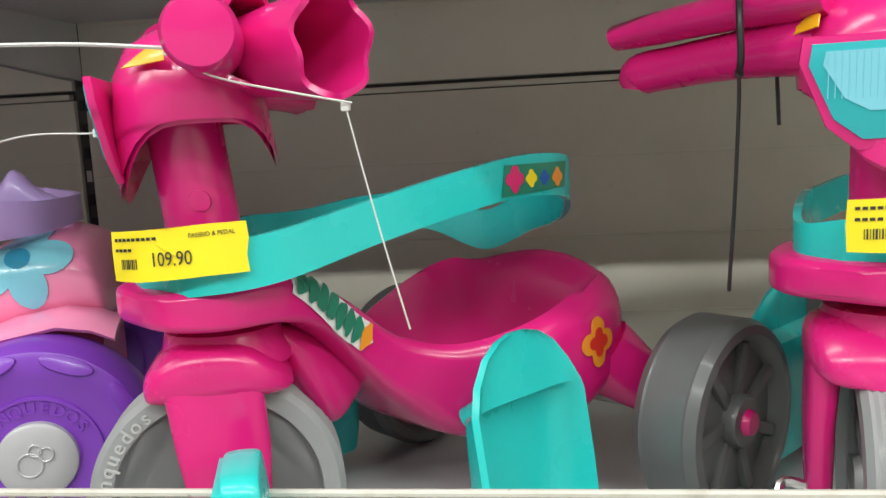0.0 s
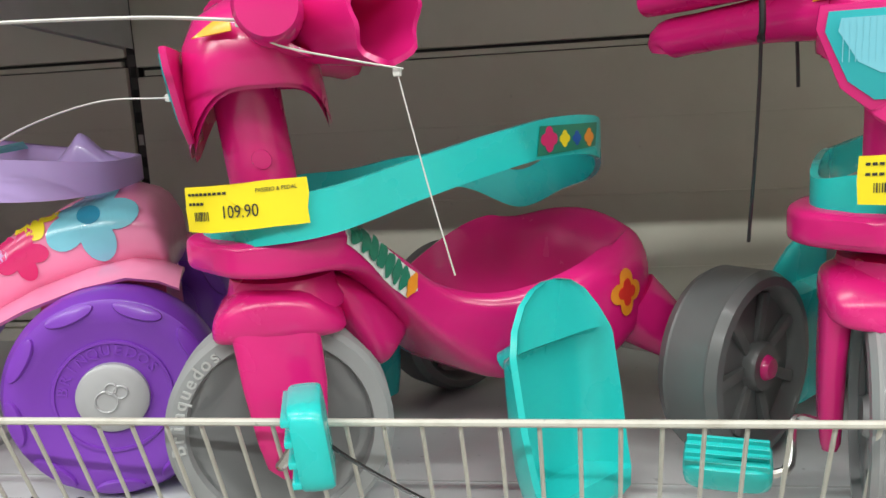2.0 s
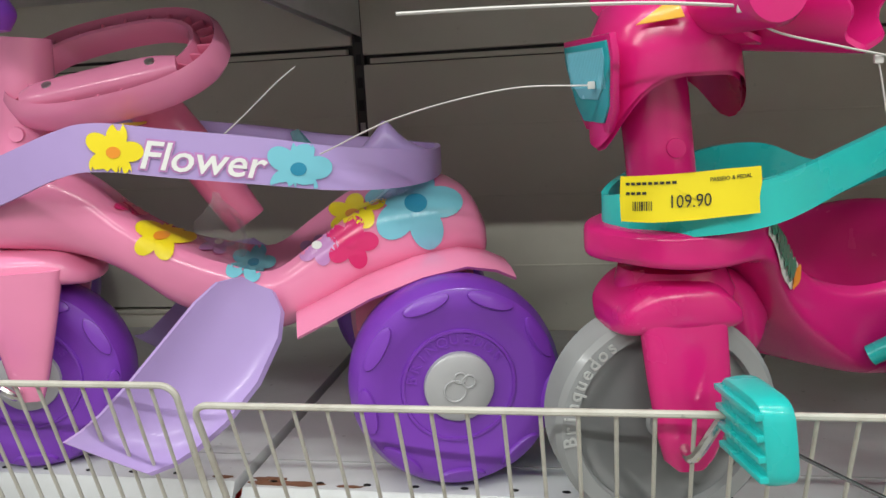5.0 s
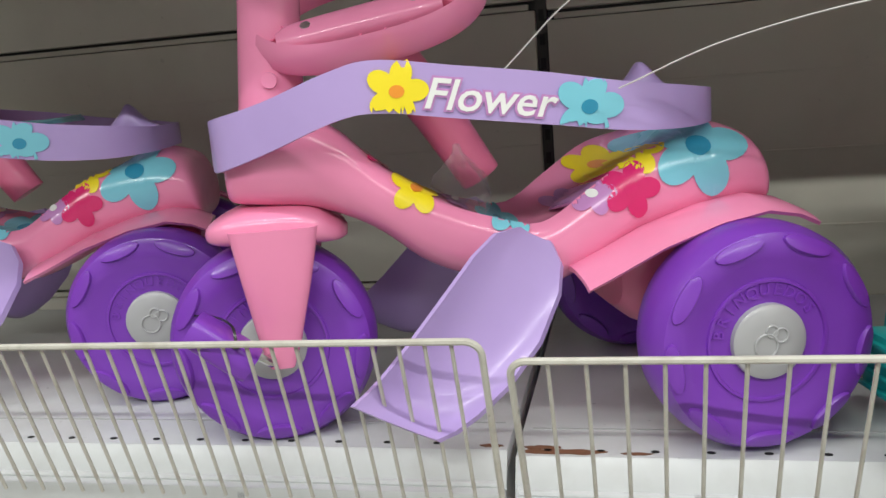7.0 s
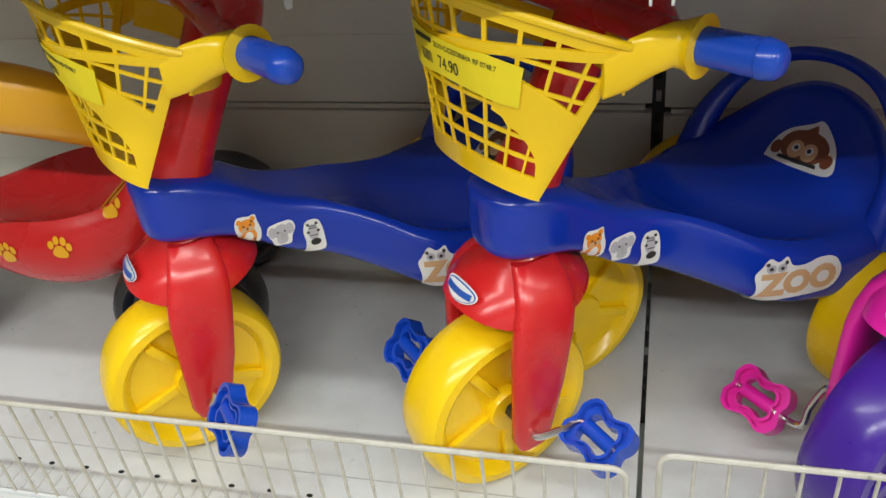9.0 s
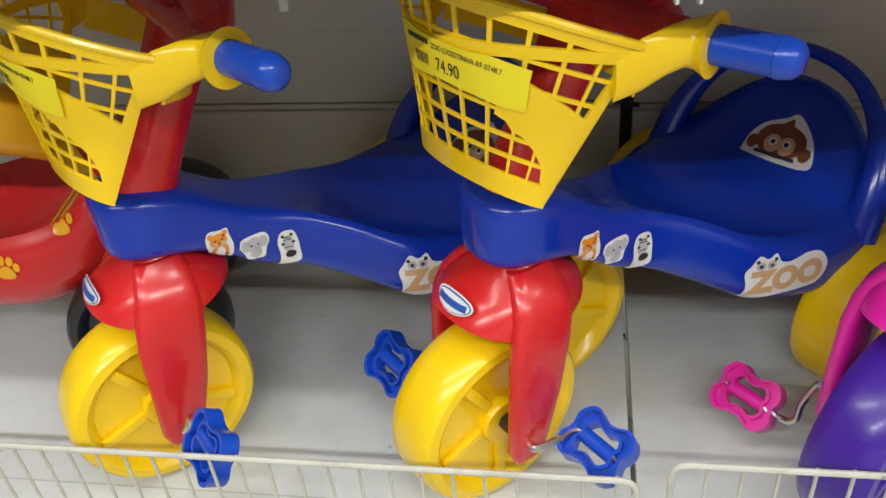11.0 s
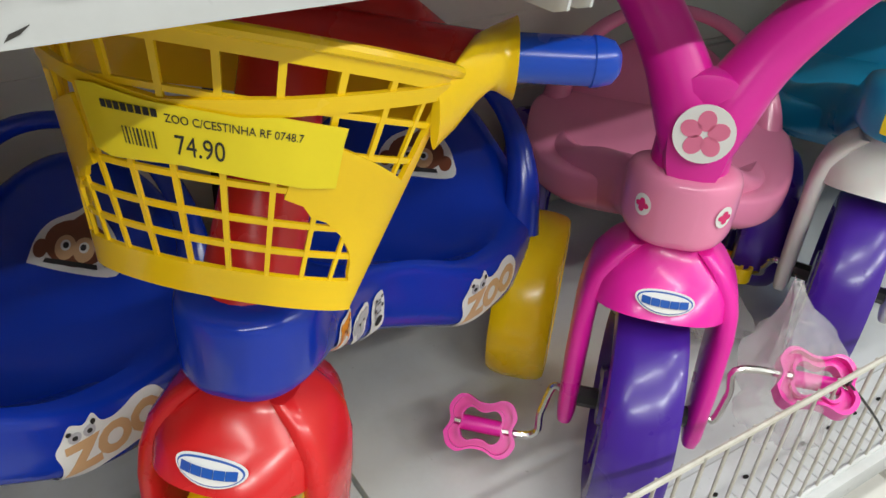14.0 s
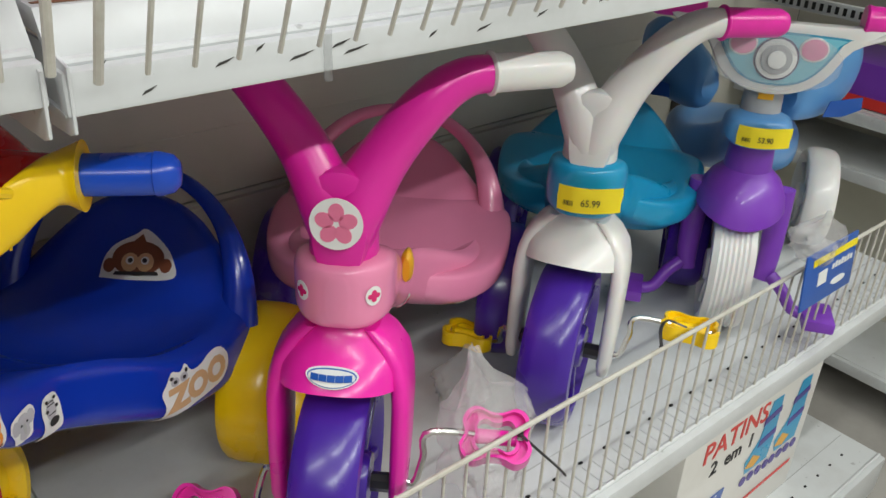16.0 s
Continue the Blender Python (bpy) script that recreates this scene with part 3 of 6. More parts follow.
def body_zoo(parent, mat, loopmat=None):
    """Seat body: round nose, narrow beam, broad seat pan with wings, seat back and carrying loop."""
    S = [(-0.047, 0.322, 0.374, 0.010, 3.6, 0), (-0.043, 0.314, 0.381, 0.024, 4.5, 0), (-0.032, 0.310, 0.384, 0.039, 5, 0), (-0.012, 0.308, 0.385, 0.050, 5, 0), (0.012, 0.304, 0.382, 0.053, 5, 0), (0.05, 0.288, 0.364, 0.051, 4.5, 0),
         (0.10, 0.250, 0.330, 0.052, 4.5, 0.002), (0.15, 0.226, 0.310, 0.060, 4.5, 0.008), (0.20, 0.196, 0.288, 0.088, 4.8, 0.020), (0.25, 0.166, 0.260, 0.124, 5.0, 0.036), (0.30, 0.150, 0.244, 0.144, 4.8, 0.036),
         (0.345, 0.146, 0.240, 0.158, 4.4, 0.026), (0.385, 0.148, 0.246, 0.164, 3.4, 0.012), (0.42, 0.152, 0.264, 0.158, 2.5, 0.0), (0.446, 0.160, 0.292, 0.140, 2.15, 0.0), (0.468, 0.17, 0.322, 0.112, 2.0, 0.0), (0.488, 0.185, 0.330, 0.088, 2.0, 0.0), (0.503, 0.21, 0.315, 0.056, 2.0, 0.0), (0.508, 0.24, 0.285, 0.02, 2.0, 0.0)]
    body = part("seat_body", shell(S, 44, 5), mat, parent)
    if mat in (PINK, CYAN):
        part("seat_wing", shell([(0.17, 0.222, 0.262, 0.066, 4, 0), (0.215, 0.190, 0.246, 0.122, 5, 0.01), (0.27, 0.186, 0.236, 0.160, 5.5, 0.02), (0.33, 0.206, 0.240, 0.176, 5.5, 0.01), (0.40, 0.216, 0.252, 0.174, 5, 0), (0.432, 0.228, 0.252, 0.14, 4, 0)], 40, 5), mat, body)
    if mat is not CYAN:
        part("carry_loop", tube([(0.395, -0.148, 0.205), (0.420, -0.142, 0.265), (0.450, -0.116, 0.318), (0.474, -0.066, 0.354), (0.482, 0, 0.366), (0.474, 0.066, 0.354), (0.450, 0.116, 0.318), (0.420, 0.142, 0.265), (0.395, 0.148, 0.205)], [0.024, 0.018, 0.012, 0.0095, 0.0085, 0.0095, 0.012, 0.018, 0.024], 12, 6), loopmat or mat, body)
    return body


def sticker(parent, skin, m, outline, pieces, label):
    """A white die-cut sticker laid on the skin, with printed patches."""
    back = plate([(x, y) for x, y, _ in smooth_line([(x, y, 0) for x, y in outline + outline[:1]], 4)[:-1]], 0.0003, m)
    d = m.to_3x3() @ Vector((0, 0, -1))
    st = part("sticker", on_skin(skin, back, d, 0.0014), STICKER, parent, label)
    for k, (bm, mat) in enumerate(pieces):
        part("print", on_skin(skin, moved(bm, m), d, 0.0022 + 0.0004 * k), mat, st)
    return st


def shift(bm, x, y, a=0.0, s=1.0):
    bm.transform(pose(x, y, 0, 0, 0, a) @ Matrix.Diagonal((s, s, 1, 1)))
    return bm


def spots(pts, rx, ry=None):
    """A few round print dots in one piece."""
    return join(*[shift(plate(blob(14, rx, ry or rx), 0.0003), x, y) for x, y in pts])


def animal_sticker(parent, skin, m, kind):
    """Die-cut stickers: a head shape, a word and three small figures."""
    if kind == "monkey":
        out = [(-0.046, -0.023), (0.0, -0.026), (0.046, -0.023), (0.043, 0.000), (0.031, 0.019), (0.008, 0.038), (-0.006, 0.031), (-0.031, 0.018), (-0.043, 0.000)]
        pc = [(join(shift(plate(blob(26, 0.031, 0.023, 0.05, 2), 0.0003), 0, 0.001), spots([(-0.035, -0.008), (0.035, -0.008)], 0.0075, 0.009), shift(plate([(-0.012, 0.018), (0.010, 0.018), (0.004, 0.032)], 0.0003), 0, 0)), BROWN),
              (spots([(-0.0095, -0.004), (0.0095, -0.004)], 0.0108, 0.0118), TAN), (spots([(-0.0095, -0.002), (0.0095, -0.002)], 0.0052), STICKER), (spots([(-0.009, -0.002), (0.009, -0.002)], 0.003), INK), (shift(plate([(-0.026, -0.016), (0.026, -0.016), (0.028, -0.0205), (-0.028, -0.0205)], 0.0003), 0, 0), INK)]
        return sticker(parent, skin, m, out, pc, "die-cut sticker with a brown face shape")
    if kind == "zoo":
        out = [(-0.050, -0.026), (-0.030, -0.024), (-0.005, -0.022), (0.020, -0.022), (0.042, -0.018), (0.052, 0.0), (0.044, 0.018), (0.024, 0.022), (0.004, 0.019), (-0.010, 0.022), (-0.016, 0.032), (-0.026, 0.028), (-0.036, 0.033), (-0.044, 0.022), (-0.050, 0.012), (-0.047, -0.006)]
        pc = [(shift(lettering("ZOO", 0.038, 0.0002, 0.0022, 1.0), 0.001, -0.002, 0), TAN), (spots([(-0.034, 0.021), (-0.022, 0.021)], 0.0052), GREYPRINT), (spots([(-0.034, 0.021), (-0.022, 0.021), (-0.038, 0.027), (-0.018, 0.027)], 0.0022), INK)]
        return sticker(parent, skin, m, out, pc, "die-cut sticker lettered zoo")
    if kind == "tiger":
        out = [(-0.014, -0.021), (0.0, -0.022), (0.011, -0.020), (0.015, -0.004), (0.013, 0.010), (0.012, 0.019), (0.004, 0.019), (-0.008, 0.021), (-0.013, 0.014), (-0.013, 0.004), (-0.010, -0.006)]
        pc = [(join(shift(plate(blob(20, 0.0095, 0.0085), 0.0003), 0, 0.008), shift(plate(blob(20, 0.0085, 0.012), 0.0003), 0.001, -0.007), spots([(-0.008, 0.015), (0.008, 0.015)], 0.0032)), ORANGE), (shift(plate(blob(16, 0.0045, 0.008), 0.0003), 0.001, -0.008), STICKER), (spots([(-0.004, 0.004), (0.004, 0.004)], 0.0032), TAN), (spots([(-0.004, 0.009), (0.004, 0.009), (0.0, 0.005), (-0.006, -0.006), (0.007, -0.011), (0.006, 0.013)], 0.0013), BROWN)]
        return sticker(parent, skin, m, out, pc, "die-cut sticker with an orange spotted figure")
    if kind == "elephant":
        out = [(-0.017, 0.004), (-0.013, 0.013), (0.0, 0.015), (0.013, 0.014), (0.017, 0.004), (0.012, -0.006), (0.009, -0.016), (0.0, -0.016), (-0.008, -0.015), (-0.012, -0.006)]
        pc = [(join(spots([(-0.010, 0.004), (0.010, 0.004)], 0.0052, 0.0072), shift(plate(blob(18, 0.009, 0.0095), 0.0003), 0, 0.003), shift(plate(blob(16, 0.0065, 0.0070), 0.0003), 0, -0.007)), GREYPRINT), (shift(plate(blob(10, 0.002, 0.006), 0.0003), 0, -0.003), LIGHTGREY), (spots([(-0.004, 0.003), (0.004, 0.003)], 0.0012), INK)]
        return sticker(parent, skin, m, out, pc, "die-cut sticker with a grey figure")
    out = [(-0.012, -0.021), (0.0, -0.022), (0.011, -0.020), (0.012, -0.004), (0.011, 0.012), (0.007, 0.022), (-0.006, 0.022), (-0.011, 0.010), (-0.010, -0.006)]
    pc = [(shift(plate(blob(16, 0.0062, 0.011), 0.0003), 0, 0.006), GREYPRINT), (join(*[shift(plate([(-0.0045, 0.0), (0.0045, -0.0008), (0.0045, 0.0002), (-0.0045, 0.0008)], 0.0003), 0, y) for y in (0.002, 0.012, 0.015)]), INK), (shift(plate(blob(14, 0.0060, 0.0046), 0.0003), 0.001, -0.007), INK), (spots([(-0.006, 0.008), (0.006, 0.008), (-0.005, 0.018), (0.005, 0.018)], 0.0018), INK)]
    return sticker(parent, skin, m, out, pc, "die-cut sticker with a black and white figure")


def basket_surface(s, h):
    """The basket's wall: s from -1 to 1 round the front, h from 0 (bottom) to 1 (rim); raked like the stem."""
    a = s * math.pi / 2
    xe, xf, w = -0.032 + 0.062 * h, -0.064 - 0.014 * h, 0.086 + 0.046 * h
    x = xe - (xe - xf) * abs(math.cos(a)) ** 1.22
    return Vector((x, w * math.sin(a), 0.409 + 0.138 * h + 0.47 * (xe - x)))


def basket_patch(low, high, lift=0.0, thick=0.0034, n=24, m=3):
    """A curved panel of the basket between two lines of (u, h), u towards the near side."""
    def along(line, f):
        k = f * (len(line) - 1)
        i = min(int(k), len(line) - 2)
        return [p + (q - p) * (k - i) for p, q in zip(line[i], line[i + 1])]
    bm = bmesh.new()
    lay = []
    for off in (-lift, thick - lift):
        g = []
        for i in range(n + 1):
            p, q = along(low, i / n), along(high, i / n)
            col = []
            for j in range(m + 1):
                s, h = -(p[0] + (q[0] - p[0]) * j / m), p[1] + (q[1] - p[1]) * j / m
                e = 1e-3
                nrm = (basket_surface(s + e, h) - basket_surface(s - e, h)).cross(basket_surface(s, h + e) - basket_surface(s, h - e)).normalized()
                col.append(bm.verts.new(basket_surface(s, h) + nrm * off))
            g.append(col)
        lay.append(g)
    o, k = lay
    for i in range(n):
        for j in range(m):
            bm.faces.new((o[i][j], o[i][j + 1], o[i + 1][j + 1], o[i + 1][j]))
            bm.faces.new((k[i][j], k[i + 1][j], k[i + 1][j + 1], k[i][j + 1]))
        for j in (0, m):
            bm.faces.new((o[i][j], o[i + 1][j], k[i + 1][j], k[i][j]))
    for i in (0, n):
        for j in range(m):
            bm.faces.new((o[i][j], o[i][j + 1], k[i][j + 1], k[i][j]))
    bmesh.ops.recalc_face_normals(bm, faces=bm.faces[:])
    return bm


def basket_zoo(parent):
    """Openwork basket: rim, foot band, solid cheeks and diagonal braces, a thin lattice between, arms running out to the grips."""
    bsk = part("basket", basket_patch([(-1, 0.0), (1, 0.0)], [(-1, 0.125), (1, 0.125)], n=60), YELLOW, parent, "yellow openwork basket with a broken lattice")
    part("rim_band", basket_patch([(-1, 0.905), (-0.9, 0.915), (-0.6, 0.925), (0, 0.93), (0.6, 0.925), (0.9, 0.915), (1, 0.905)], [(-1 + k / 3, 1.0) for k in range(7)], n=64), YELLOW, bsk)
    for sd in (-1, 1):
        left = [(0.80, 0.10), (0.755, 0.15), (0.735, 0.20), (0.70, 0.25), (0.62, 0.32), (0.53, 0.375), (0.47, 0.385), (0.43, 0.43), (0.36, 0.45), (0.37, 0.50), (0.34, 0.56)]
        part("cheek", basket_patch([(sd * u, h) for u, h in left], [(sd, h) for _, h in left], n=40, m=14), YELLOW, bsk)
        part("cheek", basket_patch([(sd * 0.34, 0.555), (sd * 0.34, 0.63), (sd * 0.36, 0.70)], [(sd * 0.885, 0.555), (sd * 0.64, 0.63), (sd * 0.38, 0.70)], n=16, m=12), YELLOW, bsk)
        part("side_edge", basket_patch([(sd * 0.87, 0.55), (sd * 0.90, 0.75), (sd * 0.93, 0.92)], [(sd, 0.55), (sd, 0.75), (sd, 0.92)], n=16), YELLOW, bsk)
        c = [(sd * -0.12, 0.700), (sd * 0.1, 0.735), (sd * 0.35, 0.785), (sd * 0.65, 0.865), (sd * 0.92, 0.925)]
        part("brace", basket_patch([(u, h - 0.030) for u, h in c], [(u, h + 0.030) for u, h in c], 0.0010, 0.0036, n=30), YELLOW, bsk)
    for k in range(-5, 6):
        u = k * 0.160
        part("bar", basket_patch([(u - 0.0105, 0.11), (u - 0.0105, 0.935)], [(u + 0.0105, 0.11), (u + 0.0105, 0.935)], -0.0005, 0.0022, n=14, m=1), YELLOW, bsk)
    for h in (0.23, 0.345, 0.48, 0.635, 0.78):
        part("bar", basket_patch([(-0.94, h - 0.011), (0.94, h - 0.011)], [(-0.94, h + 0.011), (0.94, h + 0.011)], -0.0009, 0.0022, n=60, m=1), YELLOW, bsk)
    bot = [basket_surface(u, 0.0) for u in np.linspace(-1, 1, 24)]
    floor_rings = [[p + Vector((0, 0, dz)) for p in bot] for dz in (-0.002, 0.003)]
    part("basket_floor", loft(floor_rings), YELLOW, bsk)
    part("rim", tube([tuple(basket_surface(u, 1.0)) for u in np.linspace(-0.99, 0.99, 19)], 0.0040, 8, 3), YELLOW, bsk)
    back = smooth_line([(0.026, -0.126, 0.505), (0.062, -0.085, 0.492), (0.078, 0, 0.487), (0.062, 0.085, 0.492), (0.026, 0.126, 0.505)], 8)
    part("back_band", loft([[(x + dx, y, z + dz) for dx, dz in ((0, 0), (0.013, 0.030), (0.016, 0.029), (0.003, -0.001))] for x, y, z in back]), YELLOW, bsk)
    for sd in (-1, 1):
        rings = []
        for cx, cy, cz, dx, dy, tall, wide in ((0.008, 0.124, 0.524, 1.0, 0.25, 0.018, 0.0030), (0.030, 0.1305, 0.532, 1.0, 0.25, 0.022, 0.0050), (0.050, 0.1355, 0.538, 1.0, 0.35, 0.0195, 0.0095), (0.066, 0.140, 0.541, 0.85, 0.55, 0.0185, 0.0145), (0.076, 0.145, 0.540, 0.5, 0.85, 0.0205, 0.0195), (0.0825, 0.1520, 0.539, 0.25, 0.97, 0.0245, 0.0245), (0.0835, 0.1560, 0.539, 0.25, 0.97, 0.0265, 0.0265)):
            d = Vector((dx, sd * dy, 0)).normalized()
            o = Vector((d.y, -d.x, 0)) * sd
            rings.append([Vector((cx, sd * cy, cz)) + o * (wide * math.cos(a)) + Vector((0, 0, tall * math.sin(a))) for a in np.linspace(0, 2 * math.pi, 24, endpoint=False)])
        part("shoulder", loft(rings), YELLOW, bsk)
    return bsk


def zoo_tricycle(m, label, body, forkm, wheelm, wheelr=0.110, basket=False, gripmat=GRIPBLUE, pedalmat=GRIPBLUE, near=(-0.03, 0.125, 0.05), far=(0.03, 0.125, -0.03), spin=(0.3, 0.3), turn=(0.0, 0.0), group="tricycles on the lower shelf", stickers=True):
    t = thing("tricycle", m, label, "tricycle", group)
    wheel_disc("front_wheel", t, (-0.045, 0, wheelr), wheelr, 0.072, wheelm, wheelm, 5)
    fork_zoo(t, forkm, forkm is not WHITEP)
    b = body_zoo(t, body)
    for s in (-1, 1):
        wheel_disc("rear_wheel", t, (0.416, s * 0.170, 0.105), 0.105, 0.072, wheelm, wheelm, 5)
    part("axle", tube([(0.416, -0.2, 0.105), (0.416, 0.2, 0.105)], 0.006, 10, smooth=False), STEEL, t)
    for s, (dx, py, dz), sp, tn in ((-1, near, spin[0], turn[0]), (1, far, spin[1], turn[1])):
        butterfly_pedal(t, (-0.045, s * 0.072, wheelr), (-0.045 + dx, s * py, wheelr + dz), pedalmat, sp, tn)
    if stickers:
        side = lambda x, y, z: face((0.12, -1, 0.05), (x, y, z))
        animal_sticker(t, b, side(0.064, -0.10, 0.303), "tiger")
        animal_sticker(t, b, side(0.101, -0.10, 0.286), "elephant")
        animal_sticker(t, b, side(0.137, -0.10, 0.269), "zebra")
        animal_sticker(t, b, face((-0.36, -1, 0.10), (0.258, -0.2, 0.209)) @ Matrix.Diagonal((1.0, 1.05, 1, 1)), "zoo")
        animal_sticker(t, b, face((-0.86, -0.12, 0.50), (0.404, -0.018, 0.279)) @ Matrix.Diagonal((1.0, 1.0, 1, 1)), "monkey")
    if basket:
        stem = part("stem", tube([(0.004, 0, 0.362), (0.030, 0, 0.41), (0.070, 0, 0.48), (0.108, 0, 0.550)], [0.038, 0.033, 0.031, 0.033], 24, 5), forkm, t)
        part("stem_hood", tube([(0.085, -0.110, 0.532), (0.108, -0.055, 0.548), (0.118, 0, 0.562), (0.108, 0.055, 0.548), (0.085, 0.110, 0.532)], [0.018, 0.024, 0.032, 0.024, 0.018], 16, 5), forkm, stem)
        bar = part("handlebar", tube([(0.080, -0.145, 0.540), (0.080, 0.145, 0.540)], 0.015, 16, smooth=False), forkm, t)
        for s in (-1, 1):
            g = moved(lathe([(0.001, -0.036), (0.009, -0.0355), (0.0142, -0.031), (0.0165, -0.022), (0.0168, -0.018), (0.0160, -0.017), (0.0158, 0.035), (0.017, 0.050)] if s < 0 else [(0.017, -0.050), (0.0158, -0.035), (0.0160, 0.017), (0.0168, 0.018), (0.0165, 0.022), (0.0142, 0.031), (0.009, 0.0355), (0.001, 0.036)], 28), Matrix.Translation((0.093, s * 0.1865, 0.539)) @ Matrix.Rotation(radians(-14.5 * s), 4, "Z"))
            part("grip", g, gripmat, bar, "glossy blue handlebar grip")
        basket_zoo(t)
    return t


def v_handlebar(parent, mat, gripmat, medal=True, z0=0.380):
    """V-shaped moulded handlebar on its stem."""
    stem = part("stem", tube([(0, 0, z0), (0.006, 0, z0 + 0.05)], [0.036, 0.034], 20, smooth=False), mat, parent)
    for s in (-1, 1):
        part("arm", tube([(-0.008, 0.0, z0 + 0.002), (-0.006, s * 0.012, z0 + 0.05), (0.008, s * 0.040, z0 + 0.105), (0.016, s * 0.082, z0 + 0.160), (0.025, s * 0.112, z0 + 0.181), (0.036, s * 0.140, z0 + 0.184)], [0.026, 0.030, 0.026, 0.0225, 0.019, 0.0175], 18, 6), mat, stem)
        gl = [(0.019, 0.0), (0.0215, 0.002), (0.0215, 0.004), (0.0185, 0.006), (0.0175, 0.075), (0.013, 0.085), (0.001, 0.088)]
        prof = gl if s > 0 else [(r, -h) for r, h in reversed(gl)]
        part("grip", moved(lathe(prof, 24), Matrix.Translation((0.033, s * 0.132, z0 + 0.184)) @ Matrix.Rotation(radians(-24 * s), 4, "Z")), gripmat, stem)
    outline = [(0, -0.022), (0.016, -0.015), (0.026, 0.006), (0.031, 0.040), (0.033, 0.068), (0.020, 0.090), (0, 0.095), (-0.020, 0.090), (-0.033, 0.068), (-0.031, 0.040), (-0.026, 0.006), (-0.016, -0.015)]
    part("front_shield", plate([(x, y) for x, y, _ in smooth_line([(x, y, 0) for x, y in outline + outline[:1]], 3)[:-1]], 0.036, face((-1, 0, 0.12), (-0.001, 0, z0)), 0.012), mat, stem)
    if medal:
        part("medallion", plate(blob(32, 0.026, 0.026), 0.0012, face((-1, 0, 0.12), (-0.0395, 0, z0 + 0.050))), STICKER, stem, "round white sticker with a pink clover")
        for k in range(5):
            a = k * math.pi * 0.4 + math.pi / 2
            part("petal", plate(blob(16, 0.0088, 0.0082, 0.06, 2), 0.0006, face((-1, 0, 0.12), (-0.0407, 0, z0 + 0.050)) @ Matrix.Rotation(a, 4, "Z") @ Matrix.Translation((0.0120, 0, 0))), ROSE, stem)
    return stem


def basket_tag(parent, price):
    """The torn yellow price strip stuck on the basket's front."""
    def lay(bm, lift):
        bmesh.ops.triangulate(bm, faces=bm.faces[:])
        bmesh.ops.subdivide_edges(bm, edges=[e for e in bm.edges if e.calc_length() > 0.01], cuts=3)
        for v in bm.verts:
            x, y, z = v.co
            s, h = -0.125 - x * 4.9, 0.640 + y * 6.0 - x * 0.05
            p, e = basket_surface(s, h), 1e-3
            n = (basket_surface(s + e, h) - basket_surface(s - e, h)).cross(basket_surface(s, h + e) - basket_surface(s, h - e)).normalized()
            v.co = p - n * (0.0022 + lift + z)
        return bm
    w, h = 0.164, 0.042
    edge = [(-w / 2, -h * 0.42), (-w * 0.42, -h * 0.5), (-w * 0.1, -h * 0.42), (w * 0.2, -h * 0.47), (w * 0.36, -h * 0.5), (w / 2, -h * 0.45), (w / 2 - 0.002, h * 0.2), (w * 0.49, h * 0.44), (w * 0.25, h * 0.46), (w * 0.12, h * 0.38), (-w * 0.2, h * 0.40), (-w * 0.4, h * 0.5), (-w / 2, h * 0.48)]
    tag = part("price_tag", lay(plate(edge, 0.0005), 0), TAGY, parent, "torn yellow price tag 74.90")
    part("price", lay(moved(lettering(price, 0.0165, 0.0001, 0, 0.82), Matrix.Translation((-0.004, -0.006, 0))), 0.0009), INK, tag)
    part("small_print", lay(moved(lettering("ZOO C/CESTINHA RF 0748.7", 0.0068, 0.0001, 0, 0.9), Matrix.Translation((0.016, 0.009, 0))), 0.0009), INK, tag)
    for k in range(9):
        bw = (0.6, 1.1, 0.5, 0.9, 1.4)[k % 5] * 0.0005
        part("barcode_bar", lay(moved(box(-bw, -0.005, 0, bw, 0.005, 0.0002), Matrix.Translation((-0.052 + k * 0.0026, -0.005, 0))), 0.0009), INK, tag)
    for k in range(8):
        part("unread_print", lay(moved(box(-0.0018, -0.0022, 0, 0.0018, 0.0022, 0.0002), Matrix.Translation((-0.062 + k * 0.0048, 0.011, 0))), 0.0009), INK, tag)


def scoop(rows, n=18, thick=0.004, power=2.6):
    """A moulded foot scoop: rows of (centre, half-width vector, depth vector) from top to toe, given a wall thickness."""
    bm = bmesh.new()
    lay = []
    for off in (0, 1):
        g = []
        for c, hw, dp in rows:
            c, hw, dp = Vector(c), Vector(hw), Vector(dp)
            dn = dp.normalized()
            g.append([bm.verts.new(c + hw * u + dp * (1 - abs(u) ** power) + dn * (thick * off) + hw.normalized() * (thick * off * u)) for u in np.linspace(-1, 1, n)])
        lay.append(g)
    for k, g in enumerate(lay):
        for a, b in zip(g, g[1:]):
            for i in range(n - 1):
                q = (a[i], a[i + 1], b[i + 1], b[i])
                bm.faces.new(q if k else q[::-1])
    for i in range(n - 1):
        for r in (0, -1):
            bm.faces.new((lay[0][r][i], lay[0][r][i + 1], lay[1][r][i + 1], lay[1][r][i]))
    for a in range(len(rows) - 1):
        for i in (0, -1):
            bm.faces.new((lay[0][a][i], lay[0][a + 1][i], lay[1][a + 1][i], lay[1][a][i]))
    return bm


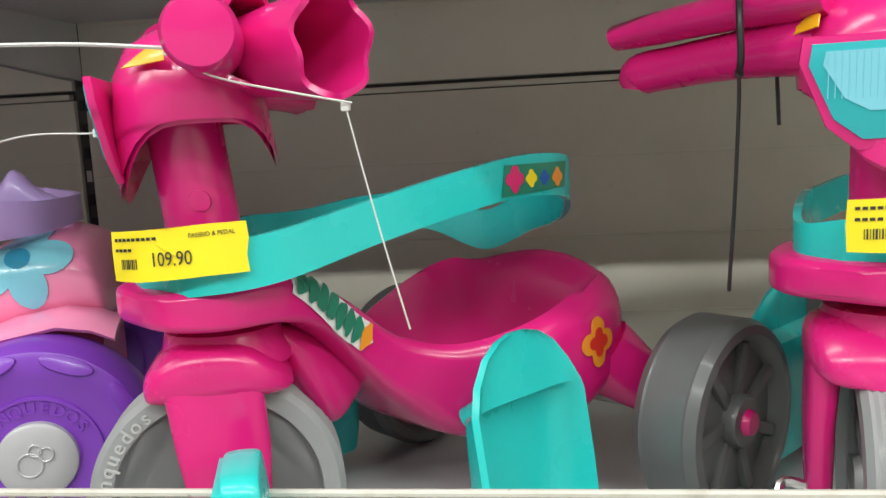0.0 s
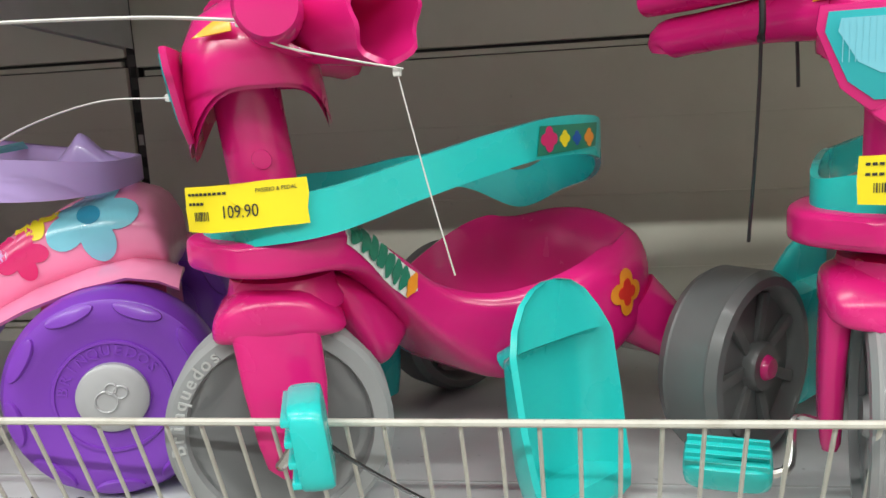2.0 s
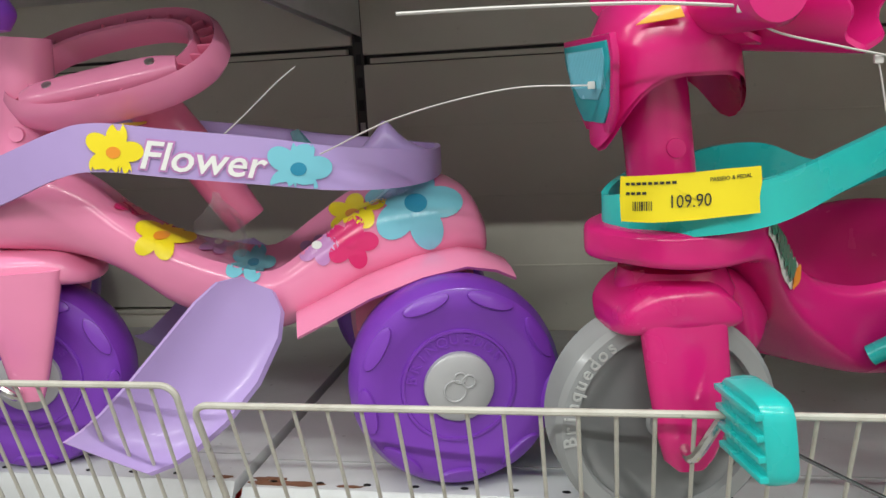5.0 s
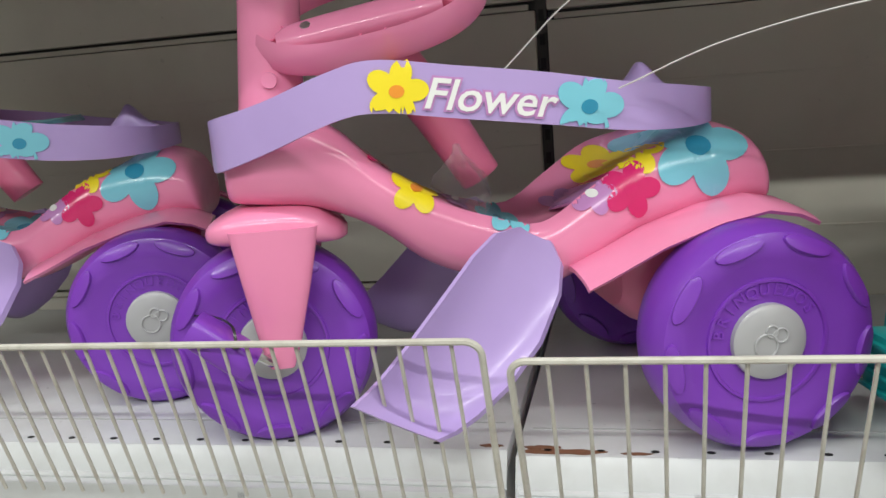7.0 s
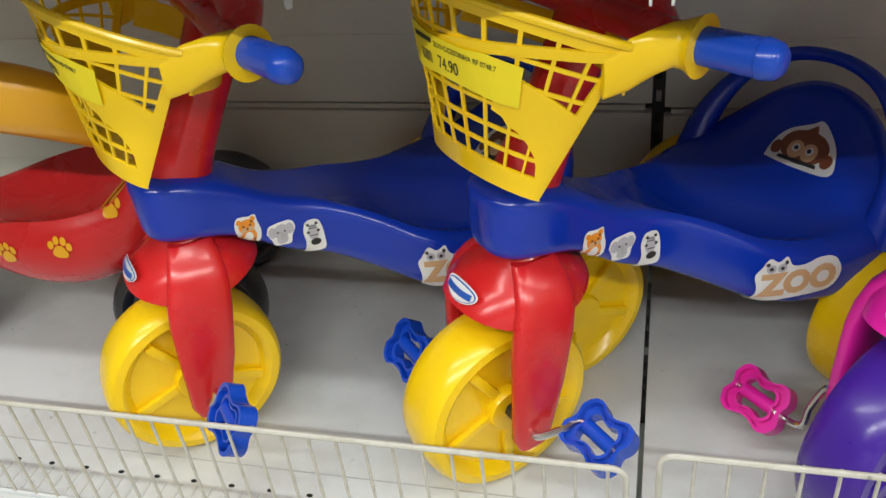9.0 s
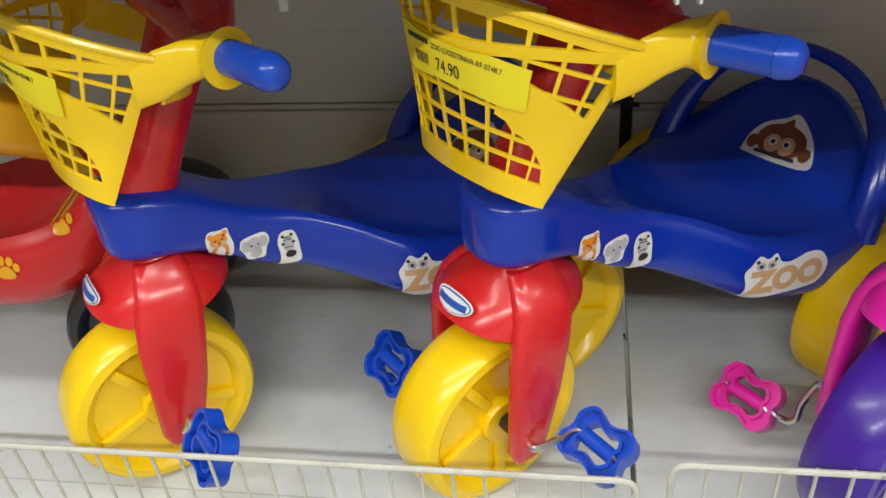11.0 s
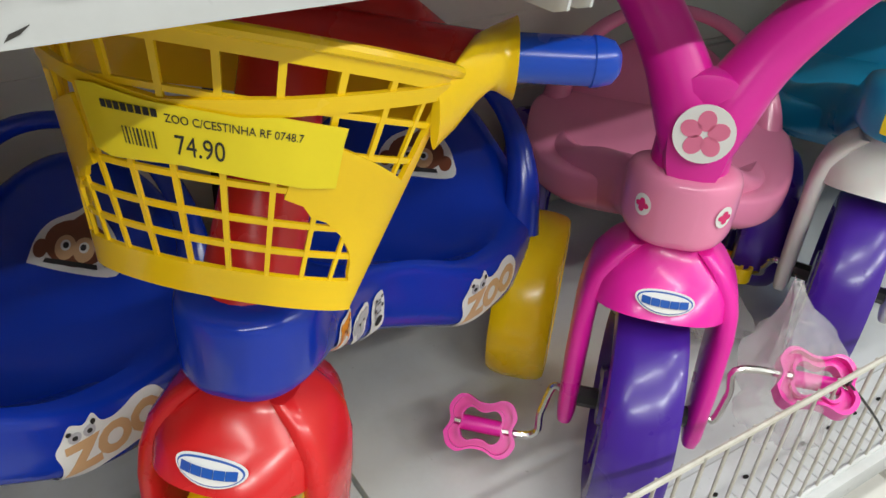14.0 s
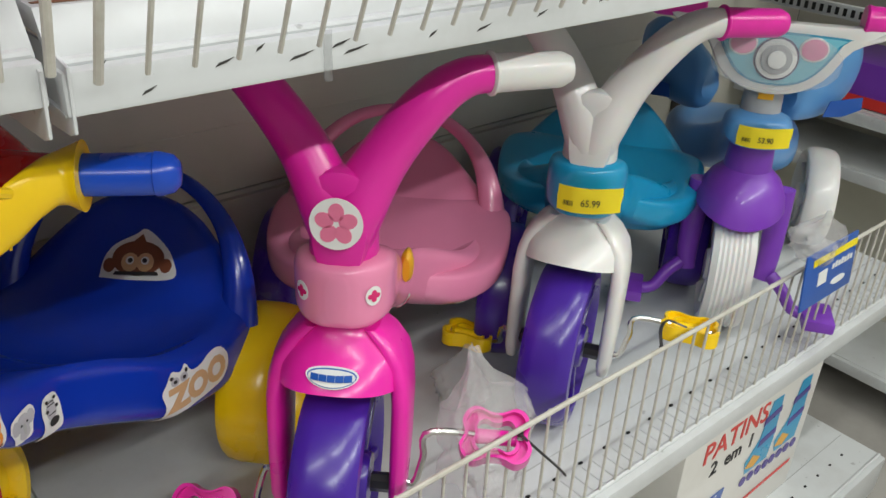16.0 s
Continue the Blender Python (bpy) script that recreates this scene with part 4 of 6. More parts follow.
def band(pts, thick=0.006, per=8):
    """A flat hoop band: closed line of (x, y, z middle, height)."""
    q = smooth_line(pts + pts[:1], per)[:-1]
    n = len(q)
    rings = []
    for i in range(n):
        d = Vector((q[(i + 1) % n][0] - q[i - 1][0], q[(i + 1) % n][1] - q[i - 1][1], 0)).normalized()
        o = Vector((d.y, -d.x, 0))
        x, y, z, h = q[i]
        c = Vector((x, y, z))
        up = Vector((0, 0, h / 2))
        rings.append([c + o * thick / 2 + up, c + o * thick / 2 - up, c - o * thick / 2 - up, c - o * thick / 2 + up])
    return loft(rings + rings[:1], cap=False)


def spoked_wheel(parent, at, r, w, mat, name="front_wheel"):
    """Grey wheel with a ribbed tyre and a sunk six-window disc; raised letters on the tyre wall."""
    k = np.linspace(-w * 0.40, w * 0.40, 15)
    prof = [(r * 0.80, -w * 0.36), (r * 0.82, -w * 0.5), (r * 0.95, -w * 0.49)] + [(r - (0.0018 if i % 2 else 0), h) for i, h in enumerate(k)] + [(r * 0.95, w * 0.49), (r * 0.82, w * 0.5), (r * 0.80, w * 0.36)]
    m = Matrix.Translation(at)
    ty = part(name, moved(lathe(prof + prof[:1], 64), m), mat, parent, "grey ribbed plastic wheel")
    part("disc", moved(lathe([(0.001, -w * 0.02), (r * 0.81, -w * 0.02), (r * 0.81, w * 0.02), (0.001, w * 0.02)], 48), m), mat, ty)
    for s in (-1, 1):
        part("rim_ring", moved(lathe([(r * 0.74, s * w * 0.18), (r * 0.75, s * w * 0.34), (r * 0.81, s * w * 0.36), (r * 0.81, s * w * 0.18)], 48), m), mat, ty)
        part("hub", moved(lathe([(0.001, s * w * 0.45), (r * 0.16, s * w * 0.45), (r * 0.20, s * w * 0.30), (r * 0.22, s * w * 0.15)], 28), m), mat, ty)
        for k6 in range(6):
            a = k6 * math.pi / 3 + 0.25
            sp = plate([(r * 0.18, -r * 0.09), (r * 0.45, -r * 0.05), (r * 0.76, -r * 0.11), (r * 0.76, r * 0.11), (r * 0.45, r * 0.05), (r * 0.18, r * 0.09)], w * 0.30, None, 0.001)
            sp.transform(m @ Matrix.Rotation(a, 4, "Y") @ Matrix.Translation((0, s * w * 0.05, 0)) @ Matrix.Rotation(radians(90 if s < 0 else -90), 4, "X"))
            part("spoke", sp, mat, ty)
    for i, ch in enumerate("Brinquedos"):
        a = radians(186 - i * 6.8)
        g = lettering(ch, r * 0.165, 0.0007, 0.0002)
        g.transform(m @ Matrix.Translation((r * 0.885 * math.cos(a), -w * 0.5 - 0.0006, r * 0.885 * math.sin(a))) @ Matrix.Rotation(-(a - math.pi / 2), 4, "Y") @ Matrix.Rotation(math.pi / 2, 4, "X"))
        part("raised_letter", g, LIGHTGREY, ty)
    return ty


def moto_tricycle(m, steer, label, tagside, flip=0.0):
    t = thing("tricycle", m, label, "tricycle", "magenta tricycles on the upper shelf")
    # body: round clamp, arching beam, seat with a raised back
    S = [(-0.088, 0.254, 0.272, 0.020, 4, 0), (-0.080, 0.248, 0.277, 0.045, 5, 0), (-0.05, 0.245, 0.280, 0.068, 6, 0), (0.0, 0.243, 0.281, 0.074, 6, 0), (0.04, 0.226, 0.268, 0.064, 5, 0), (0.08, 0.186, 0.244, 0.055, 4.5, 0.002),
         (0.12, 0.144, 0.212, 0.060, 4.5, 0.012), (0.165, 0.106, 0.198, 0.085, 5, 0.060), (0.215, 0.096, 0.206, 0.116, 5, 0.092), (0.27, 0.096, 0.224, 0.132, 4.6, 0.105), (0.32, 0.100, 0.246, 0.130, 3.4, 0.090), (0.355, 0.105, 0.254, 0.118, 2.5, 0.030), (0.38, 0.12, 0.244, 0.092, 2.2, 0), (0.392, 0.14, 0.22, 0.05, 2, 0)]
    b = part("seat_body", shell(S, 44, 5), MAGENTA, t)
    part("under_horn", shell([(0.02, 0.215, 0.236, 0.03, 2.5, 0), (0.05, 0.150, 0.225, 0.034, 2.5, 0), (0.075, 0.132, 0.210, 0.03, 2.5, 0), (0.10, 0.150, 0.195, 0.022, 2.5, 0)], 24, 4), MAGENTA, b)
    for s in (-1, 1):
        wx, wy = (0.379, -0.206) if s < 0 else (0.330, 0.172)
        part("axle_arm", tube([(wx - 0.035, s * 0.10, 0.15), (wx - 0.01, s * 0.13, 0.12), (wx, wy - s * 0.034, 0.100)], [0.040, 0.030, 0.020], 16, 5), MAGENTA, b)
        w = wheel_disc("rear_wheel", t, (wx, wy, 0.098), 0.098, 0.066, DARKGREY, DARKGREY, 7, hubmat=DARKGREY, dish=0.016, tread=0.0012)
        part("hub_cap", moved(lathe([(0.001, s * 0.040), (0.010, s * 0.039), (0.013, s * 0.034), (0.013, s * 0.025)], 20), Matrix.Translation((wx, wy, 0.098))), MAGENTA, w, "magenta hub cap")
        rows = []
        for z, xc, hw, y, dep in ((0.216, 0.165, 0.008, 0.151, 0.003), (0.212, 0.165, 0.024, 0.152, 0.004), (0.202, 0.164, 0.040, 0.155, 0.005), (0.184, 0.163, 0.054, 0.160, 0.007), (0.164, 0.163, 0.063, 0.166, 0.010), (0.157, 0.163, 0.064, 0.168, 0.028), (0.10, 0.164, 0.064, 0.176, 0.036), (0.055, 0.165, 0.061, 0.183, 0.042), (0.034, 0.166, 0.058, 0.188, 0.044), (0.031, 0.166, 0.057, 0.189, 0.006)):
            rows.append(((xc, s * y, z), (hw, 0, 0), (0, -s * dep, -0.1 * dep)))
        rows.append(((0.167, s * 0.190, 0.016), (0.053, 0, 0), (0, -s * 0.003, -0.004)))
        rows.append(((0.167, s * 0.186, 0.006), (0.046, 0, 0), (0, -s * 0.003, -0.002)))
        part("foot_scoop", scoop(rows, 24, 0.004, 7), TEAL, t, "teal plastic foot scoop")
        part("scoop_arm", tube([(0.16, s * 0.09, 0.13), (0.172, s * 0.12, 0.15), (0.174, s * 0.140, 0.15)], 0.010, 12), TEAL, t)
    part("axle", tube([(0.379, -0.22, 0.098), (0.330, 0.19, 0.098)], 0.006, 10, smooth=False), STEEL, t)
    half = [(-0.076, 0.0, 0.288, 0.036), (-0.064, -0.058, 0.293, 0.036), (-0.020, -0.094, 0.300, 0.036), (0.06, -0.108, 0.317, 0.034), (0.14, -0.112, 0.330, 0.034), (0.22, -0.110, 0.338, 0.036), (0.295, -0.098, 0.332, 0.040), (0.342, -0.055, 0.308, 0.044)]
    hoop = part("safety_hoop", band(half + [(0.358, 0.0, 0.292, 0.048)] + [(x, -y * (0.62 + 0.38 * max(0, min(1, (x + 0.02) / 0.16))), z - 0.010 - 0.030 * max(0, min(1, x / 0.15)), h) for x, y, z, h in reversed(half[1:])]), TEAL, t, "teal safety hoop round the seat")
    dec = part("hoop_sticker", on_skin(hoop, plate([(-0.05, -0.013), (0.045, -0.011), (0.05, 0.012), (-0.045, 0.014)], 0.0003, face((0.25, -1, 0), (0.262, -0.2, 0.335))), (-0.25, 1, 0)), GREENP, t, "green sticker with butterflies")
    for dx, mt, rr in ((-0.034, FLOWERP, 0.012), (-0.010, TAGY, 0.008), (0.010, BLUEP, 0.007), (0.032, ORANGE, 0.009)):
        part("print", on_skin(hoop, plate(petals(rr, 4), 0.0003, face((0.25, -1, 0), (0.262 + dx, -0.2, 0.335 - 0.04 * dx))), (-0.25, 1, 0), 0.0018), mt, dec)
    logo = part("logo_patch", on_skin(b, plate([(-0.055, 0.016), (-0.04, 0.019), (0.0, 0.014), (0.042, 0.011), (0.052, -0.002), (0.042, -0.012), (0.0, -0.009), (-0.05, -0.006)], 0.0003, face((0.1, -1, 0.35), (0.060, -0.2, 0.290), spin=-33)), (-0.1, 1, -0.35), 0.0016), STICKER, t, "white-rimmed dark green product lettering patch")
    for k in range(8):
        part("logo_stroke", on_skin(b, moved(plate(blob(16, 0.0062, 0.0100, 0.14, 3 + k % 2, k), 0.0003), face((0.1, -1, 0.35), (0.060, -0.2, 0.290), spin=-33) @ Matrix.Translation((-0.044 + k * 0.0122, 0.0058 - 0.0009 * k, 0))), (-0.1, 1, -0.35), 0.0040), ORANGE if k == 7 else GREENP, logo)
    bf = part("butterfly_print", on_skin(b, plate(petals(0.024, 4, 0.4), 0.0003, face((0.2, -1, 0.1), (0.300, -0.16, 0.180))), (-0.2, 1, -0.1), 0.0016), ORANGE, t, "orange butterfly print")
    part("print", on_skin(b, plate(petals(0.014, 4, 0.4), 0.0003, face((0.2, -1, 0.1), (0.300, -0.16, 0.180))), (-0.2, 1, -0.1), 0.0022), REDP, bf)

    # steering: fork, wheel, column, fairing, handlebar, turned by steer degrees
    q = pose(0, 0, 0, 0, 0, steer)
    level, q = q, q @ Matrix(((1, 0, -0.10, 0.009), (0, 1, 0, 0), (0, 0, 1, 0), (0, 0, 0, 1)))
    st = part("steering_column", moved(tube([(0, 0, 0.27), (0, 0, 0.40)], 0.029, 28, smooth=False), q), MAGENTA, t)
    part("collar", moved(lathe([(0.02, 0.205), (0.050, 0.207), (0.052, 0.215), (0.045, 0.236), (0.03, 0.238)], 32, "Z"), q), MAGENTA, st)
    part("button", moved(lathe([(0.008, -0.0305), (0.0085, -0.028)], 20), q @ Matrix.Translation((0.004, 0, 0.338))), MAGENTA, st)
    part("fork", moved(shell([(-0.066, 0.186, 0.194, 0.026, 3, 0), (-0.058, 0.184, 0.212, 0.048, 3.5, 0), (-0.03, 0.183, 0.232, 0.058, 3.5, 0), (0.015, 0.183, 0.232, 0.058, 3.5, 0), (0.040, 0.185, 0.210, 0.046, 3.2, 0), (0.048, 0.188, 0.196, 0.026, 3, 0)], 36, 4), q), MAGENTA, st)
    for s in (-1, 1):
        leg = []
        for z, x0, x1, y0, y1 in ((0.205, -0.048, 0.026, 0.032, 0.057), (0.15, -0.047, 0.024, 0.036, 0.058), (0.10, -0.044, 0.016, 0.037, 0.057), (0.076, -0.040, 0.004, 0.038, 0.055), (0.066, -0.030, -0.006, 0.040, 0.053)):
            c, h = (x0 + x1) / 2, (x1 - x0) / 2
            leg.append([(c + h * math.copysign(abs(math.cos(a)) ** 0.5, math.cos(a)), s * ((y0 + y1) / 2 + (y1 - y0) / 2 * math.copysign(abs(math.sin(a)) ** 0.6, math.sin(a))), z) for a in np.linspace(0, 2 * math.pi, 20, endpoint=False)])
        part("fork_leg", moved(loft(leg), q), MAGENTA, st)
    fw = spoked_wheel(t, (0, 0, 0), 0.100, 0.052, GREY)
    fw.matrix_local = level @ Matrix.Translation((-0.026, 0, 0.100))
    for s, dx, dz in ((-1, 0.034, 0.044), (1, -0.03, -0.035)):
        root = (-0.024, s * 0.052, 0.090)
        crank = part("crank", moved(tube([root, (root[0], s * 0.075, 0.09), (root[0] + dx, s * 0.082, 0.09 + dz), (root[0] + dx, s * 0.13, 0.09 + dz)], 0.0045, 8, 5), q), CHROME, t)
        turned = q @ Matrix.Translation((root[0] + dx, s * 0.128, 0.09 + dz)) @ Matrix.Rotation(radians(flip), 4, "Y") @ Matrix.Diagonal((1, 1, 0.62 if flip else 1.0, 1))
        pd = part("pedal", moved(shell([(-0.015, -0.030, 0.030, 0.030, 4, 0), (-0.012, -0.034, 0.034, 0.036, 5, 0), (0.008, -0.034, 0.034, 0.036, 5, 0), (0.011, -0.030, 0.030, 0.030, 4, 0)], 28, 3), turned), TEAL, crank, "teal box pedal")
        for k in range(4):
            part("tread_rib", moved(box(-0.020, -0.034, -0.027 + k * 0.016, -0.013, 0.034, -0.022 + k * 0.016, 0.001), turned), TEAL, pd)
    # fairing: open-bottomed cowl over the column
    q = level @ Matrix.Translation((-0.010, 0, 0))
    rings = []
    for z, xf, xb, w in ((0.398, -0.070, 0.050, 0.064), (0.415, -0.072, 0.046, 0.066), (0.435, -0.068, 0.040, 0.064), (0.452, -0.058, 0.034, 0.056), (0.464, -0.040, 0.026, 0.042), (0.469, -0.01, 0.01, 0.015)):
        ring = []
        for a in np.linspace(0, 2 * math.pi, 36, endpoint=False):
            c, sn = math.cos(a), math.sin(a)
            x = (xb if c > 0 else -xf) * math.copysign(abs(c) ** 0.8, c)
            sag = (0.058 * max(0.0, -c) ** 3 + 0.036 * max(0.0, c) ** 4) * max(0.0, 1 - (z - 0.398) / 0.04)
            ring.append((x, w * math.copysign(abs(sn) ** 0.8, sn), z - sag))
        rings.append(ring)
    cowl = loft(rings, cap=False)
    inner = loft([[(x * 0.95, y * 0.94, z - 0.003) for x, y, z in r] for r in rings], cap=False)
    fair = part("fairing", moved(join(cowl, inner), q), MAGENTA, st)
    shape = [(-0.060, 0.024), (0.060, 0.024), (0.062, 0.010), (0.046, -0.026), (0.028, -0.040), (-0.028, -0.040), (-0.046, -0.026), (-0.062, 0.010)]
    hm = q @ face((-1, 0, -0.12), (-0.068, 0, 0.402))

    rim = part("headlight_rim", plate([(x * 1.10, y * 1.20) for x, y in shape], 0.006, hm, 0.002), MAGENTA, fair)
    part("headlight", plate(shape, 0.002, hm @ Matrix.Translation((0, 0, 0.0058)), 0.0006), LAMPTEAL, rim, "teal headlight sticker in a magenta rim")
    # the lamp's sheen, painted as a paler blue plate over the teal
    part("headlight_sheen", plate([(x * 0.86, 0.004 + y * 0.62) for x, y in shape], 0.0008, hm @ Matrix.Translation((0, 0, 0.0078))), FLOWERB, rim)
    for k in range(24):
        part("lens_line", plate([(-0.0003, -0.012), (0.0003, -0.012), (0.0003, 0.018), (-0.0003, 0.018)], 0.0004, hm @ Matrix.Translation((-0.050 + k * 0.0043, 0.0, 0.0086))), FLOWERB, rim)
    for s in (-1, 1):
        part("yellow_print", plate([(-0.018, -0.006), (0.018, -0.002), (0.014, 0.008), (0.002, 0.010)], 0.0012, q @ face((-0.45, s * 0.80, 0.45), (-0.036, s * 0.062, 0.440)), 0.0003), AMBER, fair)
    gp = [(0.019, 0.0), (0.024, 0.006), (0.024, 0.10), (0.021, 0.106), (0.001, 0.108)]
    part("grip", moved(lathe([(r, -h) for r, h in gp][::-1], 28), q @ Matrix.Translation((0.010, -0.045, 0.448))), MAGENTA, fair)
    part("grip", moved(tube([(-0.02, 0.045, 0.430), (0.02, 0.105, 0.428), (0.055, 0.155, 0.424), (0.072, 0.186, 0.420), (0.074, 0.190, 0.408)], [0.024, 0.019, 0.018, 0.018, 0.012], 16, 5), q), MAGENTA, fair)
    part("hand_guard", moved(tube([(-0.03, 0.04, 0.462), (0.01, 0.11, 0.460), (0.05, 0.17, 0.456), (0.064, 0.205, 0.452)], [0.030, 0.024, 0.022, 0.018], 16, 5, flat=0.6), q), MAGENTA, fair)
    # hollow mock pipes beside the grip, with wavy open ends
    for ox, oy, oz, rr in ((0.092, -0.118, 0.442, 0.033), (0.038, -0.072, 0.450, 0.030)):
        outer, inn = [], []
        dx, dy = 0.574, -0.823
        for x in np.linspace(0, 1, 6):
            r1 = rr * (0.78 + 0.22 * x)
            cx, cy = ox - dx * 0.10 * (1 - x), oy - dy * 0.10 * (1 - x)
            for lst, r2 in ((outer, r1), (inn, r1 - 0.004)):
                lst.append([(cx + dx * (0.004 * math.sin(6 * a) * (x == 1.0)) - dy * r2 * math.cos(a), cy + dy * (0.004 * math.sin(6 * a) * (x == 1.0)) + dx * r2 * math.cos(a), oz + r2 * 1.15 * math.sin(a)) for a in np.linspace(0, 2 * math.pi, 36, endpoint=False)])
        part("mock_pipe", moved(loft(outer + inn[::-1], cap=False), q), MAGENTA, fair, "hollow magenta mock exhaust pipe")
    price_tag(t, (0, 0, 0.3075), tagside + 1, 0.1015, 0.106, 0.035, "109.90", line="PASSEIO & PEDAL", tilt=0.05)
    return t


# ---- upper shelf: two magenta tricycles ----
moto = moto_tricycle(pose(-0.150, 1.400, UP, 0, 0, 50), -33, "magenta tricycle with teal hoop and foot scoops, tagged 109.90", -55)
motob = moto_tricycle(pose(0.352, 1.427, UP, 0, 0, 50), 28, "magenta tricycle with teal hoop, handlebar turned, tagged 109.90", -55, 68)


def lumpy_wheel(parent, at, r, w, mat, name):
    """Chunky purple wheel with moulded lugs, raised letters and a silver hub."""
    prof = [(0.001, -w * 0.36), (r * 0.55, -w * 0.38), (r * 0.70, -w * 0.46), (r * 0.84, -w * 0.50), (r * 0.93, -w * 0.44), (r * 0.985, -w * 0.28), (r, -w * 0.08)]
    m = Matrix.Translation(at)
    wh = part(name, moved(lathe(prof + [(a, -b) for a, b in reversed(prof)], 64), m), mat, parent, "purple moulded wheel with a silver hub")
    for s in (-1, 1):
        for k in range(9):
            a = 2 * math.pi * k / 9 + 0.2
            lug = plate(blob(20, r * 0.20, r * 0.085, 0.12, 2), 0.007, None, 0.003)
            lug.transform(m @ Matrix.Rotation(a, 4, "Y") @ Matrix.Translation((r * 0.84, s * (w * 0.49 - 0.0042), 0)) @ Matrix.Rotation(radians(22 * -s), 4, "Z") @ Matrix.Rotation(radians(90 if s < 0 else -90), 4, "X") @ Matrix.Rotation(math.pi / 2, 4, "Z"))
            part("lug", lug, mat, wh)
        ring = lathe([(r * 0.50, s * w * 0.36), (r * 0.51, s * w * 0.41), (r * 0.535, s * w * 0.41), (r * 0.545, s * w * 0.36)], 48)
        part("ring", moved(ring, m), mat, wh)
        hub = part("hub", moved(lathe([(r * 0.33, s * w * 0.34), (r * 0.325, s * w * 0.45), (r * 0.30, s * w * 0.48), (r * 0.15, s * w * 0.50), (0.001, s * w * 0.50)], 36), m), SILVER, wh, "silver hub cap")
        for rx, ox, oz in ((0.10, -0.05, -0.02), (0.06, 0.08, 0.06), (0.05, 0.0, 0.10)):
            part("emblem_ring", moved(tube([(r * rx * math.cos(a) + r * ox, s * (w * 0.50 + 0.0006), r * rx * math.sin(a) + r * oz) for a in np.linspace(0, 2 * math.pi, 17)], 0.0011, 6, 2), m), SILVER, hub)
    for i, ch in enumerate("BRINQUEDOS"):
        a = radians(168 - i * 15)
        g = lettering(ch, r * 0.14, 0.0008, 0.0002)
        g.transform(m @ Matrix.Translation((r * 0.44 * math.cos(a), -w * 0.375 - 0.0006, r * 0.44 * math.sin(a))) @ Matrix.Rotation(-(a - math.pi / 2), 4, "Y") @ Matrix.Rotation(math.pi / 2, 4, "X"))
        part("raised_letter", g, mat, wh)
    return wh


def flower_print(parent, skin, m, r, mat, eye):
    d = m.to_3x3() @ Vector((0, 0, -1))
    f = part("flower_print", on_skin(skin, plate(petals(r, 5, 0.42), 0.0003, m), d, 0.0015), mat, parent, "printed five-petal flower")
    part("flower_eye", on_skin(skin, plate(blob(18, r * 0.24, r * 0.20), 0.0003, m), d, 0.0021), eye, f)


